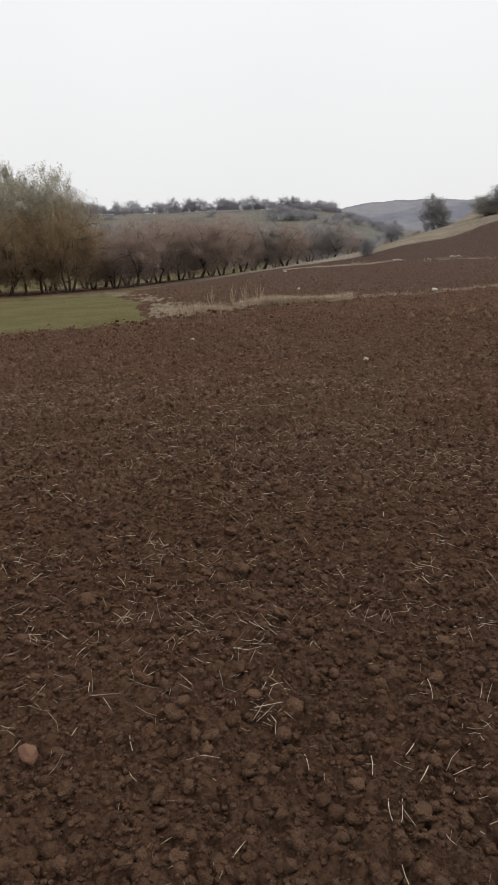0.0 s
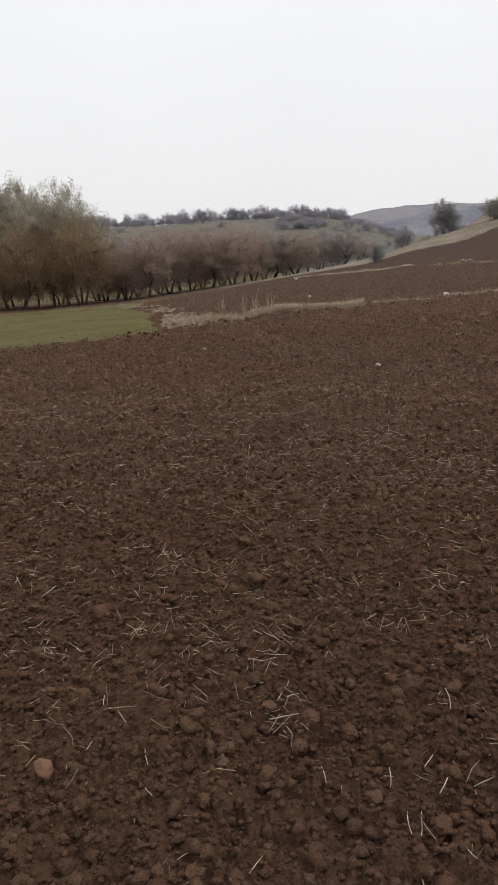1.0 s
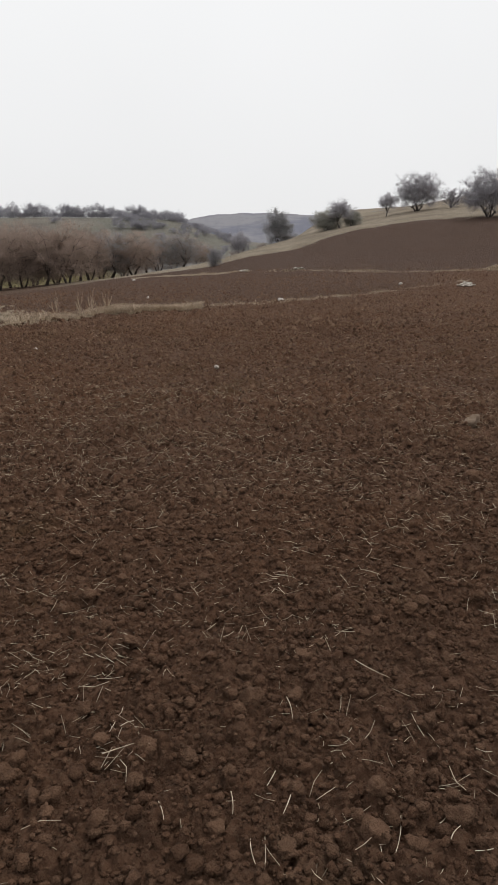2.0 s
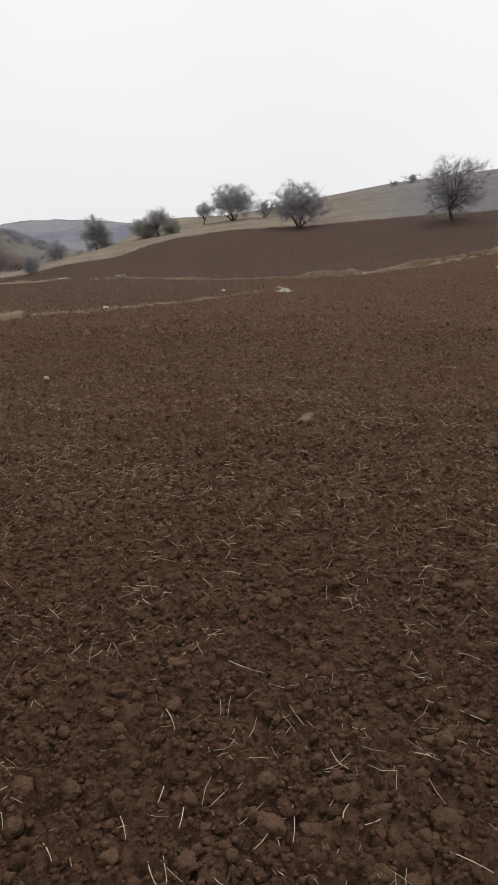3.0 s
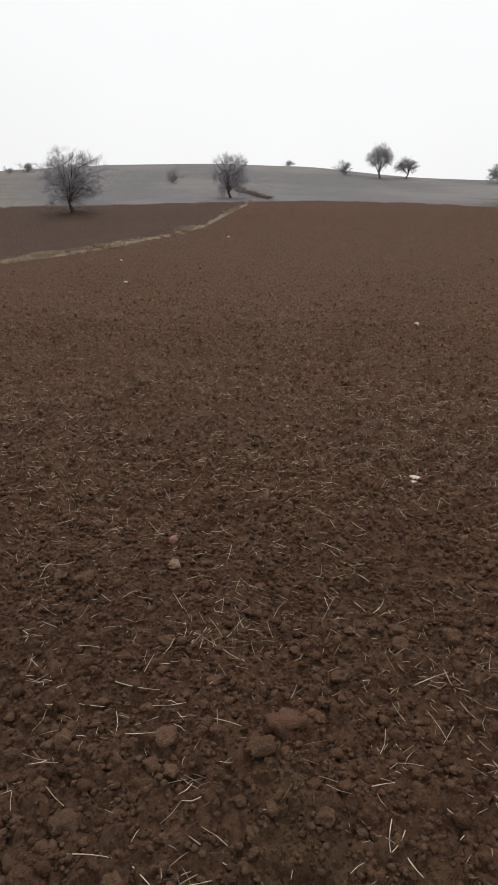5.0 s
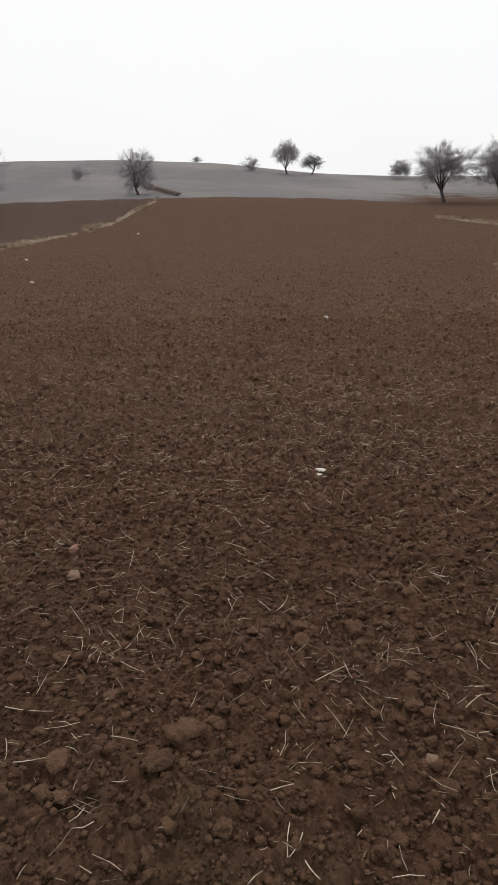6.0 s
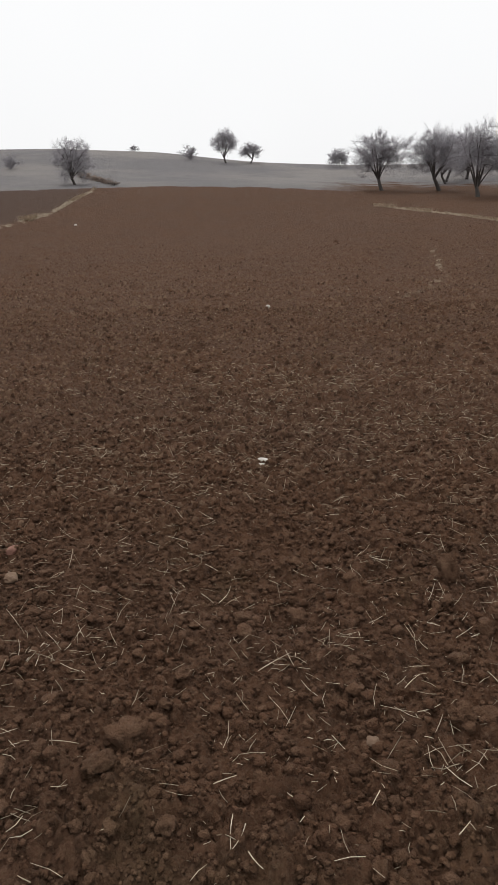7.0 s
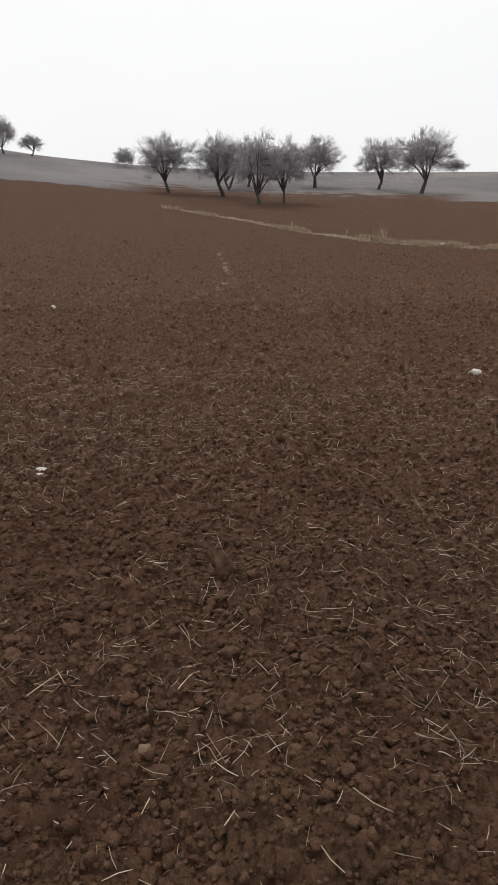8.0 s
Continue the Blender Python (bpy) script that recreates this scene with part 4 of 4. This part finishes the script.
def straws(name, x, y, length, width, rng, label):
    """Straws: thin, bent, three-sided stalks that lie on the soil or stick out of it."""
    n = len(x)
    turn, tilt = rng.uniform(0, 2 * math.pi, n), rng.normal(0.1, 0.2, n) + (rng.random(n) < 0.12) * 0.6
    d = np.stack([np.cos(turn) * np.cos(tilt), np.sin(turn) * np.cos(tilt), np.sin(tilt)], -1)
    side = np.stack([-np.sin(turn), np.cos(turn), 0 * turn], -1)
    mid = np.stack([x, y, surface(x, y) + 0.012 + 0.25 * length * np.abs(np.sin(tilt))], -1)
    bend = side * (rng.normal(0, 0.05, n) * length)[:, None] + np.array([[0, 0, 1]]) * (rng.normal(0, 0.05, n) * length)[:, None]
    a, b = mid - d * length[:, None] / 2 + bend, mid + d * length[:, None] / 2 + bend
    up = np.cross(d, side)
    ring = []
    for p, s in ((a, 0.8), (mid, 1.0), (b, 0.7)):
        for k in range(3):
            t = 2 * math.pi * k / 3
            ring.append(p + s * width[:, None] / 2 * (math.cos(t) * side + math.sin(t) * up))
    verts = np.stack(ring, 1).reshape(-1, 3)
    quads = np.array([(q * 3 + k, q * 3 + (k + 1) % 3, q * 3 + 3 + (k + 1) % 3, q * 3 + 3 + k) for q in (0, 1) for k in range(3)])
    faces = ((np.arange(n) * 9)[:, None, None] + quads[None]).reshape(-1, 4)
    return thing(name, grid_mesh(name, verts, faces), STRAW, label, "straw", kind="stuff")


def strewn(rng, count, r0, r1):
    x, y, r = sector(rng, count, r0, r1)
    keep = value_noise(x * 0.8, y * 0.8, 51) + 0.7 * value_noise(x * 3, y * 3, 53) > 0.35 + 0.75 * rng.random(len(x))
    keep &= rng.random(len(x)) < 0.15 + 0.85 * fade(r, 8, r1)
    keep &= cover(x, y)[0] < 0.2
    return x[keep], y[keep]


x, y = strewn(rng, 24000, 0.9, 9)
straws("straw", x, y, 0.016 + 0.1 * rng.random(len(x)) ** 2.1, rng.uniform(0.0013, 0.003, len(x)), rng, "broken pale straws strewn over the soil")
cx, cy, r = sector(rng, 210, 1.2, 8)
x, y = np.repeat(cx, 11) + rng.normal(0, 0.045, 2310), np.repeat(cy, 11) + rng.normal(0, 0.045, 2310)
straws("straw", x, y, 0.03 + 0.07 * rng.random(len(x)), rng.uniform(0.0015, 0.0035, len(x)), rng, "small matted tufts of straw and root on the soil")
x, y = strewn(rng, 24000, 0.9, 6.5)
straws("chaff", x, y, 0.008 + 0.022 * rng.random(len(x)), rng.uniform(0.0009, 0.002, len(x)), rng, "fine broken chaff scattered over the soil")
x, y = strewn(rng, 4000, 1.0, 4.6)
straws("straw", x, y, 0.025 + 0.075 * rng.random(len(x)) ** 1.8, rng.uniform(0.0015, 0.0032, len(x)), rng, "long broken straws lying between the clods")
x, y = strewn(rng, 8500, 4.2, 11)
straws("straw", x, y, 0.02 + 0.065 * rng.random(len(x)) ** 1.6, rng.uniform(0.0026, 0.005, len(x)), rng, "broken pale straws strewn over the soil")
x, y = strewn(rng, 30000, 9.5, 40)
straws("straw", x, y, 0.025 + 0.07 * rng.random(len(x)) ** 1.5, rng.uniform(0.0025, 0.005, len(x)), rng, "broken pale straws strewn over the soil")


def rock(name, x, y, long, wide, high, material, label, category="stone", seed=0, turn=0.0, sink=0.3, sharp=0.22):
    v, f = lump(3 if math.hypot(x, y) < 12 else 2, 300 + seed, sharp)
    me = grid_mesh(name, v * np.array([long / 2, wide / 2, high / 1.5]), f)
    ob = thing(name, me, material, label, category)
    ob.matrix_basis = pose(x, y, float(surface(x, y)) + high * (0.5 - sink), 0, 0, turn)
    return ob


STONES = [
    ("stone", 5.93, 11.76, 0.08, 0.07, 0.075, PALE_STONE, "small white stone lying on tilled soil"),
    ("stone", 6.70, 7.47, 0.12, 0.09, 0.055, FIELD_STONE, "small tan stone lying on tilled soil"),
    ("stone", 0.384, 1.724, 0.095, 0.065, 0.042, RED_STONE, "rounded reddish-tan stone half sunk in soil"),
    ("brick_piece", 3.63, 0.355, 0.09, 0.06, 0.05, BRICK, "broken piece of reddish brick on soil"),
    ("stone", 3.28, 0.305, 0.10, 0.08, 0.05, TAN_STONE, "flat tan stone beside a brick piece"),
    ("stone", 4.655, -1.174, 0.085, 0.055, 0.035, PALE_STONE, "white chip of stone on soil"),
    ("stone", 4.56, -1.13, 0.07, 0.05, 0.03, PALE_STONE, "white chip of stone on soil"),
    ("stone", 16.57, -3.87, 0.19, 0.14, 0.12, PALE_STONE, "white stone in the middle of the tilled field"),
    ("stone", 1.915, -0.914, 0.05, 0.042, 0.038, TAN_STONE, "small smooth tan pebble on soil"),
    ("stone", 5.89, -6.42, 0.17, 0.1, 0.08, PALE_STONE, "flat pale stone lying beside a dark clod"),
    ("stone", 21.53, 20.32, 0.3, 0.18, 0.17, PALE_STONE, "white stone on the low grass line"),
    ("stone", 19.05, 26.71, 0.14, 0.12, 0.13, PALE_STONE, "small white stone in the second plot"),
    ("stone_slab", 33.76, 49.62, 0.6, 0.3, 0.16, PALE_STONE, "pale flat slab at the edge of the grass bank"),
    ("stone", 34.61, 6.79, 0.26, 0.2, 0.14, PALE_STONE, "small white stone in the tilled field"),
    ("stone", 60.2, 2.82, 0.3, 0.25, 0.2, PALE_STONE, "small white stone high in the field"),
    ("stone_slab", 31.7, -30.6, 0.48, 0.3, 0.18, PALE_STONE, "white slab on the grass strip below the orchard"),
    ("stone", 45.02, 9.15, 0.24, 0.2, 0.16, PALE_STONE, "small white stone near the grass strip"),
    ("stone", 32.93, 21.86, 0.3, 0.2, 0.16, PALE_STONE, "small pale stone near the stone heap"),
]
for k, (name, x, y, a, b, c, mat, label) in enumerate(STONES):
    rock(name, x, y, a, b, c, mat, label, seed=k, turn=47 * k, sink=0.22 if math.hypot(x, y) > 5.5 else 0.0 if mat == PALE_STONE else 0.32)
CLODS = [
    (5.92, 2.94, 0.22, 0.16), (4.51, 2.15, 0.11, 0.08), (2.39, 3.29, 0.11, 0.10), (2.33, 5.70, 0.2, 0.12), (2.106, -0.2, 0.13, 0.09), (1.98, -0.12, 0.09, 0.07),
    (2.7, -0.89, 0.1, 0.07), (2.58, 0.24, 0.08, 0.06), (2.76, -1.89, 0.1, 0.08), (2.74, -1.58, 0.12, 0.12), (5.92, -6.04, 0.16, 0.1), (8.23, -1.14, 0.13, 0.1), (5.25, -2.06, 0.1, 0.08), (4.42, -3.4, 0.12, 0.1), (1.46, 2.3, 0.07, 0.05), (3.62, 3.0, 0.12, 0.07),
]
CLODS += [
    (0.58, 1.78, 0.059, 0.044), (0.86, 1.69, 0.074, 0.055), (0.62, 1.15, 0.054, 0.041), (0.67, 1.17, 0.046, 0.035), (0.55, 1.32, 0.060, 0.045), (1.52, 2.20, 0.070, 0.052), (1.49, 0.81, 0.102, 0.077),
    (1.67, 0.57, 0.085, 0.064), (1.53, 0.41, 0.074, 0.056), (3.05, 0.69, 0.102, 0.077), (2.40, 0.63, 0.101, 0.076), (1.73, 0.86, 0.057, 0.043), (1.49, 0.49, 0.071, 0.053), (1.74, 0.40, 0.096, 0.072),
    (1.58, 0.24, 0.067, 0.050), (1.55, 1.41, 0.063, 0.047), (1.55, -0.79, 0.066, 0.049), (1.93, -1.28, 0.098, 0.073), (1.93, -1.20, 0.076, 0.057), (2.61, -0.41, 0.067, 0.051), (1.72, -0.10, 0.050, 0.038),
]
for k, (x, y, wide, high) in enumerate(CLODS):
    dried = k == 0
    ob = rock("soil_clod", x, y, wide, wide * 0.85, high, DRY_CLOD if dried else CLOD, "large dried pale clod of soil lying in the field" if dried else "large crumbly clod of brown soil", "clod", 50 + k, 61 * k, 0.3 if dried else 0.44, 0.4)
    tagged(ob, group="large clods in the near field")


def heap(x, y, wide, count, seed, label):
    """A heap of pale field stones."""
    rng = np.random.default_rng(seed)
    ob = holder("stone_heap", label, "stone heap")
    ob.location = (x, y, float(surface(x, y)))
    for k in range(count):
        v, f = lump(1, 400 + seed * 20 + k, 0.5)
        s = wide * rng.uniform(0.035, 0.085)
        a, d = rng.uniform(0, 2 * math.pi), wide * 0.45 * math.sqrt(rng.random())
        piece = part("stone", grid_mesh("stone", v * np.array([s * 1.5, s * 0.8, s * 0.6]), f, False), PALE_STONE if k % (2 if wide > 1.35 else 9) == 0 else FIELD_STONE, ob)
        piece.location = (d * math.cos(a), d * math.sin(a) * 0.5, s * 0.3 + 0.17 * wide * (1 - d / wide * 2) * rng.random())
        piece.rotation_euler = (rng.uniform(-0.5, 0.5), rng.uniform(-0.5, 0.5), rng.uniform(0, 6.28))


heap(33.6, 18.2, 1.4, 75, 1, "heap of pale field stones on the tilled field")
heap(37.4, 39.5, 1.1, 40, 2, "small heap of pale stones on the grass strip")
heap(39.7, 35.8, 1.3, 44, 3, "low heap of pale stones on the grass strip")

WEEDS = [(28.2, 22.4, 0.9), (30.1, 22.3, 0.8), (31.0, 23.0, 1.0), (32.2, 23.6, 0.75), (129.2, 45.4, 1.3), (129.5, 45.2, 1.0), (126.5, 47.2, 0.8), (122.0, 51.6, 0.7)]
for k, (b, r, high) in enumerate(WEEDS):
    plant("dry_weed", WEED[k % 2], r * math.sin(radians(b)), r * math.cos(radians(b)), high, high * 0.5, "tall withered weed stalks standing in the grass strip", "weed", DRY_GRASS, DRY_GRASS, turn=50 * k)


def loose_clods(count):
    """Single clods of a fist's size or less that lie nearest; eight shapes shared among them."""
    rng = np.random.default_rng(33)
    shapes = []
    for k in range(8):
        v, f = lump(3, 500 + k, 0.4)
        shapes.append(grid_mesh("soil_clod", v, f))
        shapes[-1].materials.append(CLOD)
    x, y, r = sector(rng, count, 1.1, 3.4, 6, 142)
    z = surface(x, y)
    for k in range(count):
        s = 0.016 + 0.022 * rng.random() ** 2 + (0.005 if 40 < math.degrees(math.atan2(x[k], y[k])) < 100 and r[k] < 2.3 else 0)
        ob = tagged(new("soil_clod", shapes[k % 8]), "crumbly clod of brown soil lying loose", "clod", "loose clods near the path")
        ob.matrix_basis = pose(x[k], y[k], z[k] + 0.25 * s, rng.uniform(-20, 20), rng.uniform(-20, 20), rng.uniform(0, 360)) @ Matrix.Diagonal((s, s, s, 1))


loose_clods(260)


def long_straw(x, y, turn, length, k):
    """One long straw: a slightly bent, tapering, hollow-looking stalk that lies on the soil."""
    bend, side = 0.06 * math.sin(k * 2.3), 5
    spots = [(length * (f - 0.5), bend * length * (1 - (2 * f - 1) ** 2), 0.012 * f * math.cos(k * 1.7)) for f in (0, 0.2, 0.4, 0.6, 0.8, 1.0)]
    segs = [(a, b, 0.0017 - 0.00015 * n, 0.00155 - 0.00015 * n) for n, (a, b) in enumerate(zip(spots, spots[1:]))]
    ob = thing("long_straw", grid_mesh("long_straw", *tube_arrays(segs, side)), STRAW, "long pale straw lying on the soil", "straw", "long straws in the near field")
    ob.matrix_basis = pose(x, y, float(surface(x, y)) + 0.014, 0, 3 * math.sin(k), turn)


LONG_STRAWS = [
    (1.137, 1.513, -23, 0.098), (1.102, 1.246, -113, 0.063), (1.142, 1.201, -128, 0.098), (1.274, 1.146, -129, 0.088), (1.349, 1.005, -151, 0.087), (1.110, 0.835, -122, 0.108),
    (1.668, 1.293, -127, 0.112), (0.675, 1.600, -105, 0.082), (0.650, 1.945, -110, 0.101), (1.800, 1.954, -34, 0.062), (1.190, 0.973, -124, 0.079), (1.413, 1.127, -153, 0.085),
    (1.523, 0.760, -152, 0.134), (1.646, 0.704, 5, 0.060), (1.635, 0.313, -92, 0.120), (1.580, 0.159, -137, 0.120), (2.285, 0.306, -104, 0.167), (2.142, 0.355, -171, 0.132),
]
LONG_STRAWS += [
    (2.023, 1.216, -97, 0.170), (1.579, 0.047, -80, 0.095), (1.605, 0.641, 9, 0.073), (2.041, 0.233, -74, 0.129), (2.345, -0.715, -64, 0.146), (2.137, -1.137, -56, 0.092),
    (2.000, -1.130, -73, 0.093), (2.113, 0.012, -109, 0.149), (1.712, -0.843, 141, 0.064), (1.700, -0.454, 167, 0.103), (1.678, -0.468, 142, 0.072), (1.609, -0.496, -160, 0.068),
    (1.574, -1.022, -63, 0.046), (2.918, -0.550, -157, 0.170), (2.922, -0.629, -25, 0.170), (3.460, -0.484, -140, 0.159), (1.862, -0.462, -78, 0.069),
]
for k, (x, y, turn, length) in enumerate(LONG_STRAWS):
    long_straw(x, y, turn, length, k)
